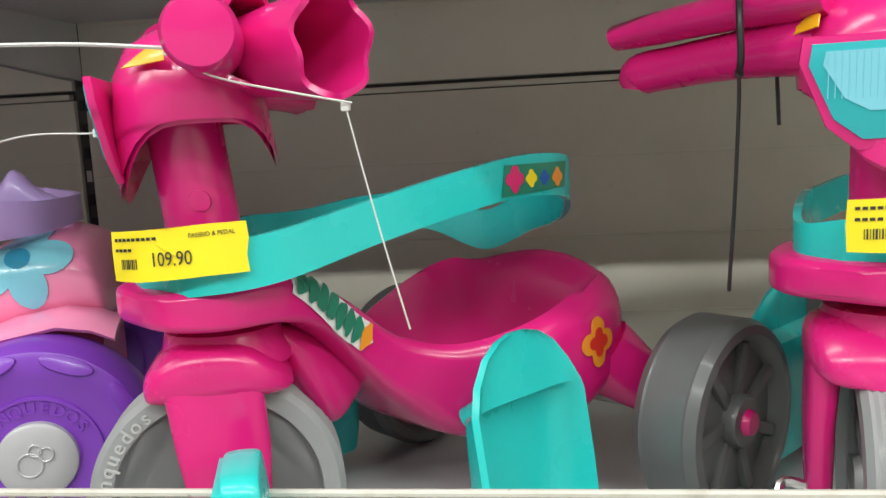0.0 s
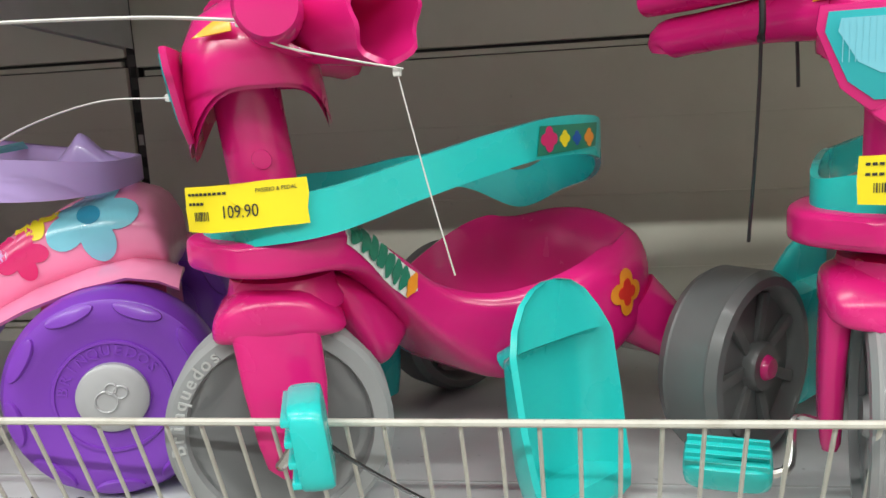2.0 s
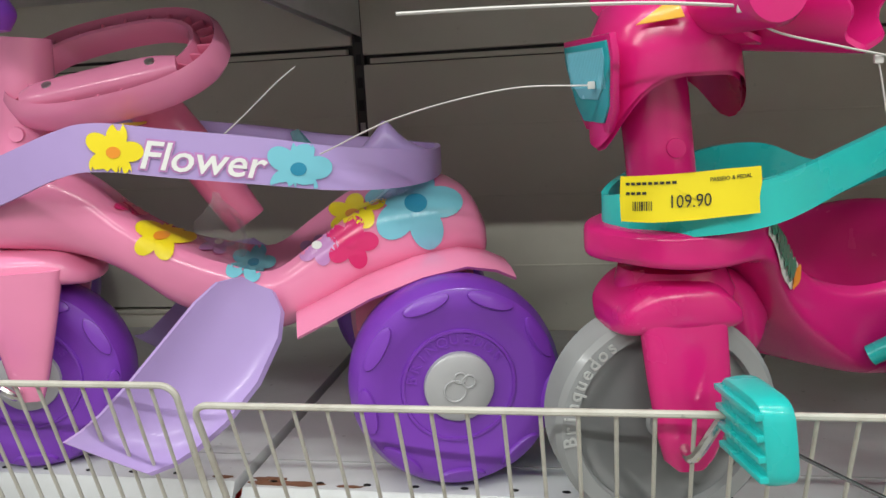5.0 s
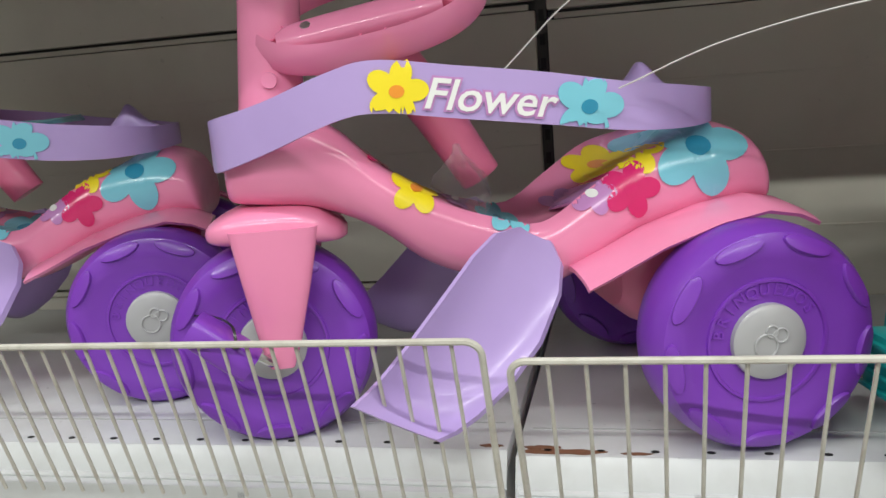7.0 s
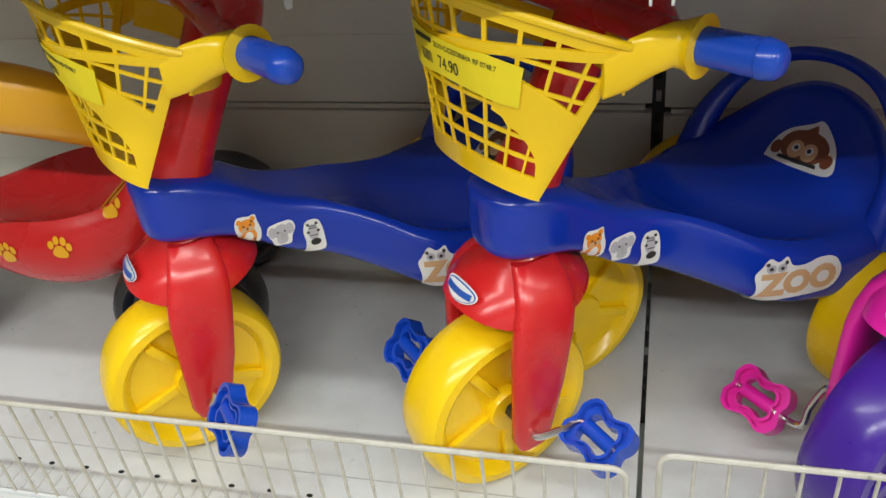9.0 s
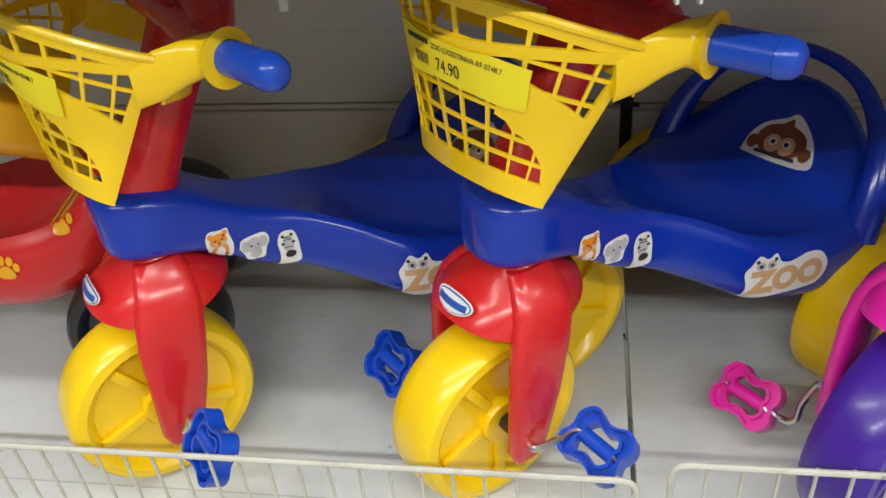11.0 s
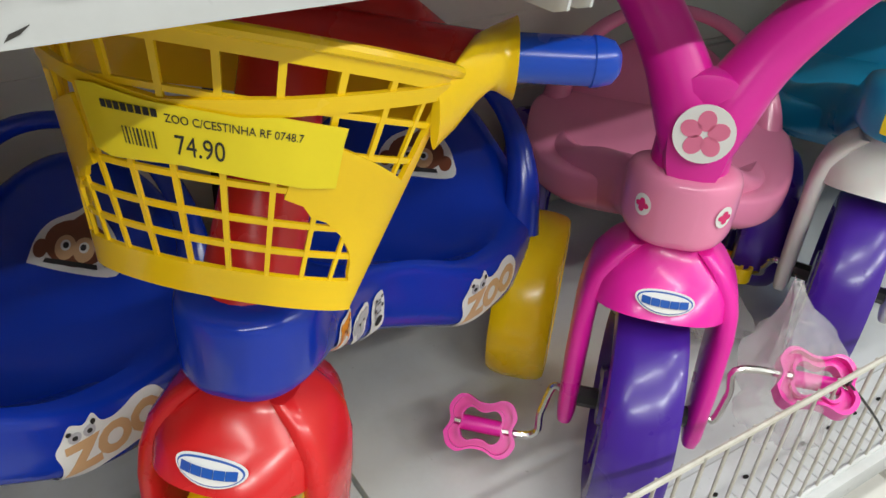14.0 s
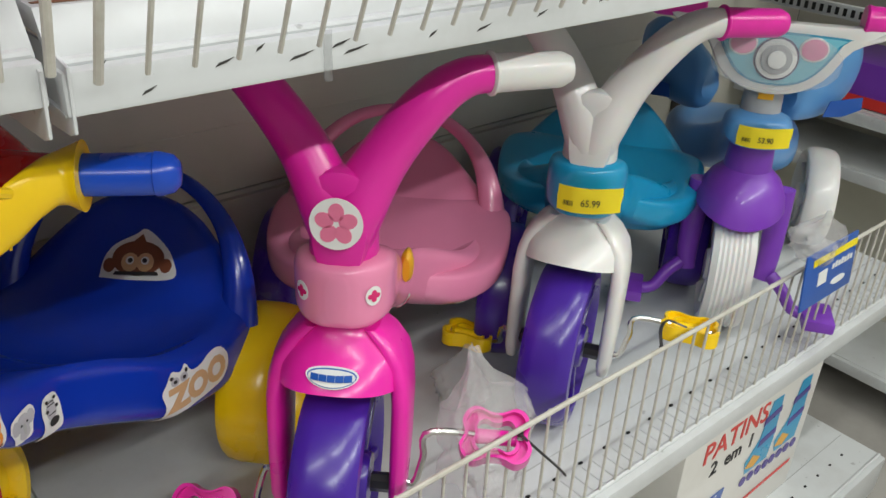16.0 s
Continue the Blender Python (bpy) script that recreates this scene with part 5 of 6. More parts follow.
def flower_tricycle(m, steer, label):
    t = thing("tricycle", m, label, "tricycle", "pink flower tricycles on the upper shelf")
    S = [(-0.052, 0.262, 0.325, 0.012, 2.4, 0), (-0.045, 0.255, 0.330, 0.040, 3, 0), (-0.015, 0.250, 0.334, 0.058, 3, 0), (0.03, 0.244, 0.336, 0.060, 3, 0), (0.065, 0.232, 0.318, 0.056, 3, 0), (0.10, 0.212, 0.284, 0.058, 3.0, 0), (0.145, 0.176, 0.256, 0.066, 3, 0.006), (0.20, 0.155, 0.236, 0.082, 3, 0.018),
         (0.25, 0.144, 0.226, 0.098, 3, 0.026), (0.30, 0.160, 0.258, 0.104, 2.9, 0.038), (0.35, 0.184, 0.290, 0.106, 2.8, 0.034), (0.41, 0.200, 0.300, 0.108, 2.8, 0.0), (0.46, 0.208, 0.292, 0.108, 2.8, 0), (0.478, 0.205, 0.268, 0.100, 2.6, 0), (0.484, 0.21, 0.25, 0.07, 2.4, 0)]
    b = part("seat_body", shell(S, 44, 5), PINK, t)
    part("inner_frame", shell([(0.335, 0.11, 0.19, 0.07, 3, 0), (0.37, 0.085, 0.21, 0.082, 3, 0), (0.44, 0.085, 0.212, 0.082, 3, 0), (0.47, 0.10, 0.205, 0.075, 3, 0)], 28, 3), ROSE, b)
    for s in (-1, 1):
        part("fender", scoop([((x, s * 0.128, z), (0, s * 0.030, -0.004), (0, 0, 0.004)) for x, z in ((0.272, 0.164), (0.305, 0.178), (0.345, 0.196), (0.40, 0.213), (0.445, 0.220), (0.475, 0.214), (0.495, 0.204))], 12, 0.004), PINK, b)
        lumpy_wheel(t, (0.425, s * 0.165, 0.107), 0.107, 0.070, PURPLE, "rear_wheel")
        rows = []
        for x, z, hw, y, dep in ((0.236, 0.212, 0.016, 0.118, 0.003), (0.228, 0.200, 0.034, 0.122, 0.008), (0.214, 0.178, 0.044, 0.128, 0.014), (0.185, 0.140, 0.050, 0.140, 0.020), (0.150, 0.104, 0.050, 0.150, 0.022), (0.122, 0.082, 0.047, 0.158, 0.020), (0.102, 0.072, 0.044, 0.168, 0.012), (0.086, 0.070, 0.040, 0.182, 0.004)):
            rows.append(((x, s * y, z), (hw * 0.86, 0, -hw * 0.50), (0.0, -s * dep * 0.8, -dep * 0.6)))
        part("foot_scoop", scoop(rows), LILAC, t, "lilac plastic foot scoop")
    part("axle", tube([(0.425, -0.18, 0.107), (0.425, 0.18, 0.107)], 0.007, 10, smooth=False), NAVY, t)
    half = [(-0.060, 0.0, 0.312, 0.050), (-0.046, -0.052, 0.316, 0.050), (0.0, -0.082, 0.330, 0.046), (0.060, -0.112, 0.352, 0.044), (0.100, -0.124, 0.358, 0.046), (0.17, -0.132, 0.348, 0.046), (0.25, -0.134, 0.336, 0.046), (0.32, -0.130, 0.324, 0.044), (0.38, -0.116, 0.318, 0.040), (0.425, -0.080, 0.316, 0.032)]
    hoop = part("safety_hoop", band(half + [(0.446, 0.0, 0.318, 0.028)] + [(x, -y, z, h) for x, y, z, h in reversed(half[1:])]), LILAC, t, "lilac safety hoop round the seat")
    part("hoop_ear", shell([(0.35, 0.315, 0.322, 0.004, 2.2, 0), (0.375, 0.312, 0.350, 0.018, 2.2, 0), (0.388, 0.312, 0.362, 0.020, 2.2, 0), (0.41, 0.31, 0.340, 0.018, 2.2, 0), (0.435, 0.31, 0.326, 0.01, 2.2, 0)], 20, 4), LILAC, hoop)
    n = (0.03, -1, 0.02)
    flower_print(t, hoop, face(n, (0.122, -0.3, 0.356)), 0.028, TAGY, ORANGE)
    flower_print(t, hoop, face(n, (0.292, -0.3, 0.329)), 0.033, FLOWERB, FLOWERD)
    for bold, mt, lift in ((0.0022, FLOWERV, 0.0012), (0.0004, STICKER, 0.0020)):
        g = lettering("Flower", 0.038, 0.0002, bold, 1.08)
        g.transform(Matrix(((1, 0.22, 0, 0), (0, 1, 0, 0), (0, 0, 1, 0), (0, 0, 0, 1))))
        part("lettering", on_skin(hoop, moved(g, face(n, (0.204, -0.3, 0.3425), spin=-9)), (-0.03, 1, -0.02), lift), mt, t)
    nb = (0.0, -1, 0.25)
    for x, z, r, mt, ey in ((0.405, 0.298, 0.050, FLOWERB, FLOWERD), (0.345, 0.305, 0.030, TAGY, ORANGE), (0.335, 0.262, 0.028, FLOWERP, FLOWERP), (0.300, 0.262, 0.022, FLOWERV, STICKER), (0.225, 0.255, 0.026, FLOWERB, FLOWERD), (0.135, 0.290, 0.028, TAGY, ORANGE), (0.105, 0.335, 0.018, FLOWERP, STICKER), (0.185, 0.285, 0.018, FLOWERV, STICKER)):
        flower_print(t, b, face(nb, (x, -0.3, z + 0.03)), r, mt, ey)

    q = pose(0, 0, 0, 0, 0, steer)
    st = part("steering_column", moved(tube([(0, 0, 0.33), (0.012, 0, 0.47)], [0.033, 0.030], 28, smooth=False), q), PINK, t)
    part("button", moved(lathe([(0.0075, -0.035), (0.008, -0.031)], 20), q @ Matrix.Translation((0.006, 0, 0.372))), PINK, st)
    part("fork", moved(shell([(-0.078, 0.222, 0.228, 0.015, 2.4, 0), (-0.066, 0.216, 0.240, 0.050, 3, 0), (-0.03, 0.212, 0.252, 0.064, 3, 0), (0.03, 0.210, 0.250, 0.062, 3, 0), (0.055, 0.210, 0.232, 0.046, 3, 0), (0.064, 0.212, 0.222, 0.02, 2.4, 0)], 36, 4), q), PINK, st)
    for s in (-1, 1):
        leg = []
        for z, x0, x1, y0, y1 in ((0.232, -0.048, 0.040, 0.042, 0.068), (0.18, -0.040, 0.028, 0.045, 0.066), (0.12, -0.030, 0.012, 0.046, 0.063), (0.092, -0.022, 0.002, 0.047, 0.061)):
            c, h = (x0 + x1) / 2, (x1 - x0) / 2
            leg.append([(c + h * math.copysign(abs(math.cos(a)) ** 0.5, math.cos(a)), s * ((y0 + y1) / 2 + (y1 - y0) / 2 * math.copysign(abs(math.sin(a)) ** 0.6, math.sin(a))), z) for a in np.linspace(0, 2 * math.pi, 20, endpoint=False)])
        part("fork_leg", moved(loft(leg), q), PINK, st)
    wh = lumpy_wheel(t, (0, 0, 0), 0.107, 0.070, PURPLE, "front_wheel")
    wh.matrix_local = q @ Matrix.Translation((-0.022, 0, 0.107))
    for s, dx, dz in ((-1, -0.035, 0.030), (1, 0.035, -0.03)):
        crank = part("crank", moved(tube([(-0.02, s * 0.06, 0.105), (-0.02, s * 0.075, 0.105), (-0.02 + dx, s * 0.080, 0.105 + dz), (-0.02 + dx, s * 0.12, 0.105 + dz)], 0.0045, 8, 5), q), CHROME, t)
        part("pedal", moved(shell([(-0.032, -0.012, 0.012, 0.016, 3, 0), (-0.028, -0.015, 0.015, 0.021, 4, 0), (0.028, -0.015, 0.015, 0.021, 4, 0), (0.032, -0.012, 0.012, 0.016, 3, 0)], 24, 3), q @ Matrix.Translation((-0.02 + dx, s * 0.108, 0.105 + dz)) @ pose(0, 0, 0, 0, 40, 0)), PURPLE, crank, "purple pedal")
    # pink steering ring with a ribbed inside, tilted back
    hm = q @ pose(0.105, 0.0, 0.436, 38, -10, 0)
    loop = [(0.112 * math.copysign(abs(math.cos(a)) ** 0.8, math.cos(a)), 0.070 * math.copysign(abs(math.sin(a)) ** 0.9, math.sin(a))) for a in np.linspace(0, 2 * math.pi, 40, endpoint=False)]
    rings = []
    for off, z in ((1.0, 0.018), (1.06, 0.010), (1.08, -0.010), (1.04, -0.016), (0.80, -0.014), (0.74, 0.004), (0.76, 0.016), (0.80, 0.018), (0.86, -0.004), (0.97, -0.004), (1.0, 0.018)):
        rings.append([(x * off, y * (off if off > 0.9 else off * 0.9), z) for x, y in loop])
    hb = part("steering_ring", moved(loft(rings, cap=False), hm), PINK, st, "pink steering ring with a ribbed channel")
    for k in range(26):
        a = 2 * math.pi * k / 26
        p0, p1 = Vector((0.112 * 0.84 * math.cos(a), 0.070 * 0.78 * math.sin(a), 0.006)), Vector((0.112 * 0.99 * math.cos(a), 0.070 * 0.99 * math.sin(a), 0.006))
        part("rib", moved(tube([p0, p1], 0.0022, 6, flat=3.0, smooth=False), hm), ROSE, hb)
    part("crossbar", moved(shell([(-0.085, -0.006, 0.020, 0.010, 3, 0), (-0.06, -0.008, 0.024, 0.017, 3, 0), (0.04, -0.008, 0.024, 0.018, 3, 0), (0.075, -0.006, 0.020, 0.012, 3, 0)], 24, 4), hm @ Matrix.Translation((-0.005, -0.040, 0))), PINK, hb)
    for x in (-0.055, 0.05):
        part("screw", moved(lathe([(0.001, 0.025), (0.005, 0.0248), (0.0055, 0.023)], 14, "Z"), hm @ Matrix.Translation((x - 0.005, -0.040, 0))), STEEL, hb)
    part("rear_tube", moved(tube([(0.10, 0.07, 0.42), (0.16, 0.075, 0.34), (0.215, 0.08, 0.25)], [0.030, 0.027, 0.024], 18, 5), q), ROSE, st)
    part("horn_knob", moved(tube([(0.012, -0.075, 0.472), (0.012, -0.075, 0.488), (0.012, -0.075, 0.505)], [0.018, 0.026, 0.018], 18, 5), q), PURPLE, st, "purple horn knob")
    return t


flower = flower_tricycle(pose(-0.828, 1.468, UP, 0, 0, 20), -4, "pink tricycle with purple wheels and lilac hoop, flower prints")
flowerb = copy_thing(flower, pose(-1.50, 1.575, UP, 0, 0, 20))
tagged(flowerb, "pink tricycle with purple wheels and lilac hoop, half hidden")


# ---- lower shelf ----
zoo = zoo_tricycle(pose(-0.735, 1.527, LOW, 0, 0, 44), "blue tricycle with red fork, yellow wheels and tagged yellow basket", BLUE, RED, YELLOW, basket=True, near=(0.050, 0.126, 0.004), far=(-0.045, 0.118, 0.006), spin=(-0.45, -0.9), turn=(0.0, 0.0))
basket_tag(zoo, "74.90")
zoob = zoo_tricycle(pose(-1.126, 1.527, LOW, 0, 0, 42), "blue tricycle with red fork, yellow wheels and yellow basket", BLUE, RED, YELLOW, basket=True, near=(0.012, 0.150, 0.025), far=(-0.010, 0.118, -0.025), spin=(-0.95, -0.9), turn=(0.0, 0.0))
basket_tag(zoob, "74.90")

pinkt = zoo_tricycle(pose(-0.315, 1.512, LOW, 0, 0, 45), "pink tricycle with hot pink fork and purple wheels", PINK, HOTPINK, DEEP, 0.118, pedalmat=HOTPINK, near=(0.019, 0.170, 0.058), far=(-0.019, 0.152, -0.058), spin=(-0.5, -0.80), stickers=False)
v_handlebar(pinkt, HOTPINK, WHITEP)
whitet = zoo_tricycle(pose(0.088, 1.535, LOW, 0, 0, 35), "turquoise tricycle with white fork and purple wheels", CYAN, WHITEP, DEEP, 0.118, pedalmat=YELLOW, near=(0.05, 0.170, 0.035), far=(0.035, 0.143, -0.050), spin=(0.15, 0.15), stickers=False)
v_handlebar(whitet, WHITEP, HOTPINK, medal=False)
for ob in whitet.children:
    if ob.name.split(".")[0] in ("front_wheel", "fork", "crank"):
        ob.matrix_local = pose(0, 0, 0, 0, 0, -5)
price_tag(whitet, (0.004, 0, 0.350), -80, 0.075, 0.085, 0.034, "65.99", line="")


def clover_patch(parent, skin, at, normal, r):
    """Round white sticker with a crimson clover, laid on the body."""
    m = face(normal, at)
    d = m.to_3x3() @ Vector((0, 0, -1))
    st = part("sticker", on_skin(skin, plate(blob(22, r * 0.8, r), 0.0003, m), d, 0.0015), STICKER, parent, "round white clover sticker")
    part("print", on_skin(skin, plate(petals(r * 0.62, 4, 0.45, 40), 0.0003, m), d, 0.0021), FLOWERP, st)


pb = [c for c in pinkt.children if c.name.startswith("seat_body")][0]
for at, nr, r in (((-0.030, -0.030, 0.352), (-1, -0.9, 0), 0.011), ((-0.030, 0.030, 0.352), (-1, 0.9, 0), 0.011), ((0.16, -0.25, 0.27), (0.2, -1, 0.1), 0.010), ((0.33, -0.3, 0.20), (0.1, -1, 0.1), 0.016), ((0.36, -0.3, 0.23), (0.0, -1, 0.3), 0.013)):
    clover_patch(pinkt, pb, at, nr, r)
part("sticker", on_skin(pb, plate([(-0.022, 0.02), (-0.008, 0.022), (0.0, 0.0), (0.026, -0.010), (0.024, -0.018), (-0.018, -0.016)], 0.0003, face((0.1, -1, 0.1), (0.275, -0.3, 0.205))), (-0.1, 1, -0.1), 0.0015), STICKER, pinkt, "white cut-out sticker")
part("tape_knot", moved(shell([(-0.012, -0.018, 0.012, 0.004, 2.2, 0), (-0.002, -0.022, 0.018, 0.008, 2.2, 0), (0.010, -0.016, 0.016, 0.005, 2.2, 0)], 16, 4), Matrix.Translation((0.09, -0.055, 0.32))), AMBER, pinkt, "yellow tape scrap")


def winged_tricycle(m, label):
    """Purple tricycle with a white fork wheel, sky-blue wing seat and a lamp panel on the handlebar."""
    t = thing("tricycle", m, label, "tricycle", "tricycles on the lower shelf")
    wheel_disc("front_wheel", t, (-0.02, 0, 0.105), 0.105, 0.070, WHITEP, WHITEP, 6, tread=0.0025)
    st = part("fork", loft([[(hx * math.cos(a) - 0.006, hy * math.sin(a), z - 0.018 * abs(math.cos(a)) ** 2 * (z < 0.24)) for a in np.linspace(0, 2 * math.pi, 32, endpoint=False)] for z, hx, hy in ((0.335, 0.034, 0.034), (0.285, 0.038, 0.038), (0.268, 0.056, 0.056), (0.245, 0.074, 0.068), (0.222, 0.082, 0.072))]), PURPLE, t)
    for s in (-1, 1):
        part("fork_leg", moved(tube([(0.0, s * 0.062, 0.25), (0.0, s * 0.066, 0.19), (-0.012, s * 0.066, 0.12), (-0.02, s * 0.062, 0.09)], [0.022, 0.020, 0.017, 0.014], 14, 5, flat=0.7), Matrix.Identity(4)), PURPLE, st)
        wheel_disc("rear_wheel", t, (0.36, s * 0.185, 0.10), 0.10, 0.060, WHITEP, WHITEP, 6)
        arm = part("crank", tube([(-0.02, s * 0.075, 0.10), (-0.035, s * 0.095, 0.085), (-0.05, s * 0.115, 0.06), (-0.055, s * 0.145, 0.055)], [0.012, 0.011, 0.010, 0.010], 10, 5), PURPLE, t)
        part("pedal", box(-0.035, -0.025, -0.010, 0.035, 0.025, 0.010, 0.004, Matrix.Translation((-0.055, s * 0.155, 0.055))), PURPLE, arm)
        part("wing", shell([(-0.05, -0.020, 0.020, 0.02, 2.2, 0), (-0.03, -0.045, 0.050, 0.030, 2.3, 0), (0.04, -0.050, 0.085, 0.032, 2.3, 0), (0.10, -0.03, 0.095, 0.028, 2.2, 0), (0.135, 0.0, 0.075, 0.014, 2.2, 0)], 28, 5), SKY, t, "sky-blue wing-shaped seat side").matrix_local = pose(0.24, s * 0.10, 0.345, 0, 0, s * 42)
        part("wing_print", plate([(-0.05, -0.012), (0.0, -0.018), (0.05, -0.010), (0.045, 0.014), (-0.04, 0.016)], 0.001, face((-0.75, s * 0.66, 0.0), (0.245, s * 0.172, 0.325))), BLUEP, t)
    b = part("seat_body", shell([(-0.055, 0.335, 0.372, 0.02, 2.4, 0), (-0.045, 0.328, 0.378, 0.045, 3, 0), (0.0, 0.326, 0.380, 0.052, 3, 0), (0.06, 0.295, 0.360, 0.045, 3, 0), (0.16, 0.22, 0.31, 0.05, 3, 0.005), (0.26, 0.17, 0.27, 0.11, 2.8, 0.02), (0.36, 0.14, 0.28, 0.13, 2.6, 0.01), (0.40, 0.17, 0.25, 0.10, 2.4, 0)], 32, 4), SKY, t)
    stem = part("stem", tube([(0, 0, 0.378), (0.008, 0, 0.47)], [0.031, 0.028], 20, smooth=False), SILVER, t, "grey stem with a small sticker")
    part("sticker", plate(blob(4, 0.016, 0.016, 0, 1), 0.0008, face((-1, 0, 0.05), (-0.030, 0, 0.415)) @ pose(0, 0, 0, 0, 0, 45)), AMBER, stem)
    price_tag(t, (0.004, 0, 0.353), -82, 0.070, 0.085, 0.032, "53.90", line="")
    # shield-shaped handlebar with a lamp panel
    sh = [(-0.165, 0.062), (-0.10, 0.050), (0.10, 0.050), (0.165, 0.062), (0.155, 0.040), (0.105, 0.016), (0.075, -0.030), (0.03, -0.056), (-0.03, -0.056), (-0.075, -0.030), (-0.105, 0.016), (-0.155, 0.040)]
    hm = face((-1, 0, 0.10), (-0.020, 0, 0.472))
    hb = part("handlebar", plate(smooth_line(sh + sh[:1], 4)[:-1], 0.034, hm @ Matrix.Translation((0, 0, -0.017)), 0.008), WHITEP, t, "white shield-shaped handlebar")
    pn = [(-0.085, 0.034), (0.085, 0.034), (0.088, 0.024), (0.060, -0.022), (0.025, -0.042), (-0.025, -0.042), (-0.060, -0.022), (-0.088, 0.024)]
    panel = part("lamp_panel", plate(smooth_line(pn + pn[:1], 3)[:-1], 0.003, hm @ Matrix.Translation((0, 0, 0.0172)), 0.001), FLOWERD, hb, "blue printed lamp panel under clear film")
    part("panel_field", plate([(x * 0.94, y * 0.92) for x, y in smooth_line(pn + pn[:1], 3)[:-1]], 0.0008, hm @ Matrix.Translation((0, 0, 0.0204))), FLOWERB, panel)
    for x, y, r, mt in ((-0.050, 0.014, 0.018, FLOWERP), (0.050, 0.014, 0.018, FLOWERP)):
        part("lamp_print", plate(blob(24, r * 1.15, r), 0.002, hm @ Matrix.Translation((x, y, 0.0212)), 0.0006), STICKER, panel)
        part("lamp_print", plate(blob(24, r, r * 0.85), 0.002, hm @ Matrix.Translation((x, y, 0.0232)), 0.0006), PINK, panel)
    for r, z0, mt in ((0.032, 0.0212, NAVY), (0.029, 0.0245, STICKER), (0.022, 0.0285, SILVER), (0.013, 0.0325, STICKER)):
        part("lamp_ring", plate(blob(32, r, r), 0.004, hm @ Matrix.Translation((0, -0.004, z0)), 0.001), mt, panel)
    part("film", shell([(-0.02, -0.045, 0.036, 0.085, 2.4, 0), (-0.008, -0.048, 0.04, 0.092, 2.4, 0)], 40, 4), CLEAR, hb).matrix_local = Matrix.Translation((-0.040, 0, 0.472))
    for s in (-1, 1):
        gl = [(0.020, 0.0), (0.0225, 0.003), (0.021, 0.010), (0.0205, 0.070), (0.016, 0.082), (0.001, 0.085)]
        prof = gl if s > 0 else [(r, -h) for r, h in reversed(gl)]
        part("grip", moved(lathe(prof, 24), Matrix.Translation((-0.014, s * 0.110, 0.532))), HOTPINK, hb, "hot pink grip")
    return t


winged = winged_tricycle(pose(0.478, 1.520, LOW, 0, 0, 35), "purple tricycle with white wheels and sky-blue wing seat")


def red_tricycle(m):
    """Red tricycle with yellow paw prints, black tyres and a yellow bar."""
    t = thing("tricycle", m, "red tricycle with yellow paw prints and black tyres", "tricycle", "tricycles on the lower shelf")
    b = part("seat_body", shell([(-0.30, 0.20, 0.25, 0.05, 3, 0), (-0.22, 0.17, 0.25, 0.07, 3, 0.01), (-0.12, 0.135, 0.275, 0.115, 2.7, 0.06), (-0.04, 0.13, 0.285, 0.135, 2.6, 0.075), (0.03, 0.15, 0.30, 0.135, 2.6, 0.05), (0.08, 0.18, 0.34, 0.125, 2.4, 0.01), (0.11, 0.22, 0.33, 0.09, 2.2, 0)], 40, 5), RED, t)
    for x, z, a in ((-0.13, 0.205, 10), (-0.045, 0.215, -8), (0.035, 0.265, 5)):
        m2 = face((0, -1, 0.15), (x, -0.3, z + 0.03), spin=a)
        pad = part("paw_print", on_skin(b, plate(blob(18, 0.011, 0.009, 0.1, 3, 1.5), 0.0003, m2), (0, 1, -0.15), 0.0016), AMBER, t, "yellow paw print")
        for dx, dy in ((-0.013, 0.009), (-0.005, 0.016), (0.005, 0.016), (0.013, 0.009)):
            part("toe", on_skin(b, plate(blob(12, 0.0045, 0.006), 0.0003, m2 @ Matrix.Translation((dx, dy, 0))), (0, 1, -0.15), 0.0016), AMBER, pad)
    for s in (-1, 1):
        wheel_disc("rear_wheel", t, (0.10, s * 0.125, 0.105), 0.105, 0.060, BLACK, BLACK, 5)
    wheel_disc("front_wheel", t, (-0.36, 0, 0.105), 0.105, 0.060, BLACK, BLACK, 5)
    part("fork", tube([(-0.36, 0, 0.22), (-0.34, 0, 0.34), (-0.30, 0, 0.44)], [0.05, 0.04, 0.03], 18, 5), RED, t)
    for s in (-1, 1):
        part("fork_leg", tube([(-0.36, s * 0.045, 0.24), (-0.36, s * 0.045, 0.10)], 0.018, 12, smooth=False), RED, t)
    part("guard_bar", tube([(-0.30, -0.10, 0.47), (-0.16, -0.135, 0.47), (-0.02, -0.12, 0.43), (0.06, -0.07, 0.36)], [0.024, 0.028, 0.030, 0.022], 16, 6, flat=1.5), AMBER, t, "amber-yellow guard bar")
    return t


red_tricycle(pose(-1.350, 1.715, LOW, 0, 0, 14))


# ---- ties, bags and packs ----
def cable_tie(pts, r, mat, label):
    t = thing("cable_tie", Matrix.Identity(4), label, "cable tie", "nylon cable ties")
    part("strap", tube(pts, r, 6, 8, flat=0.55), mat, t)
    x, y, z = pts[0]
    part("head", box(x - 0.003, y - 0.0025, z - 0.003, x + 0.003, y + 0.0025, z + 0.003, 0.001), mat, t)


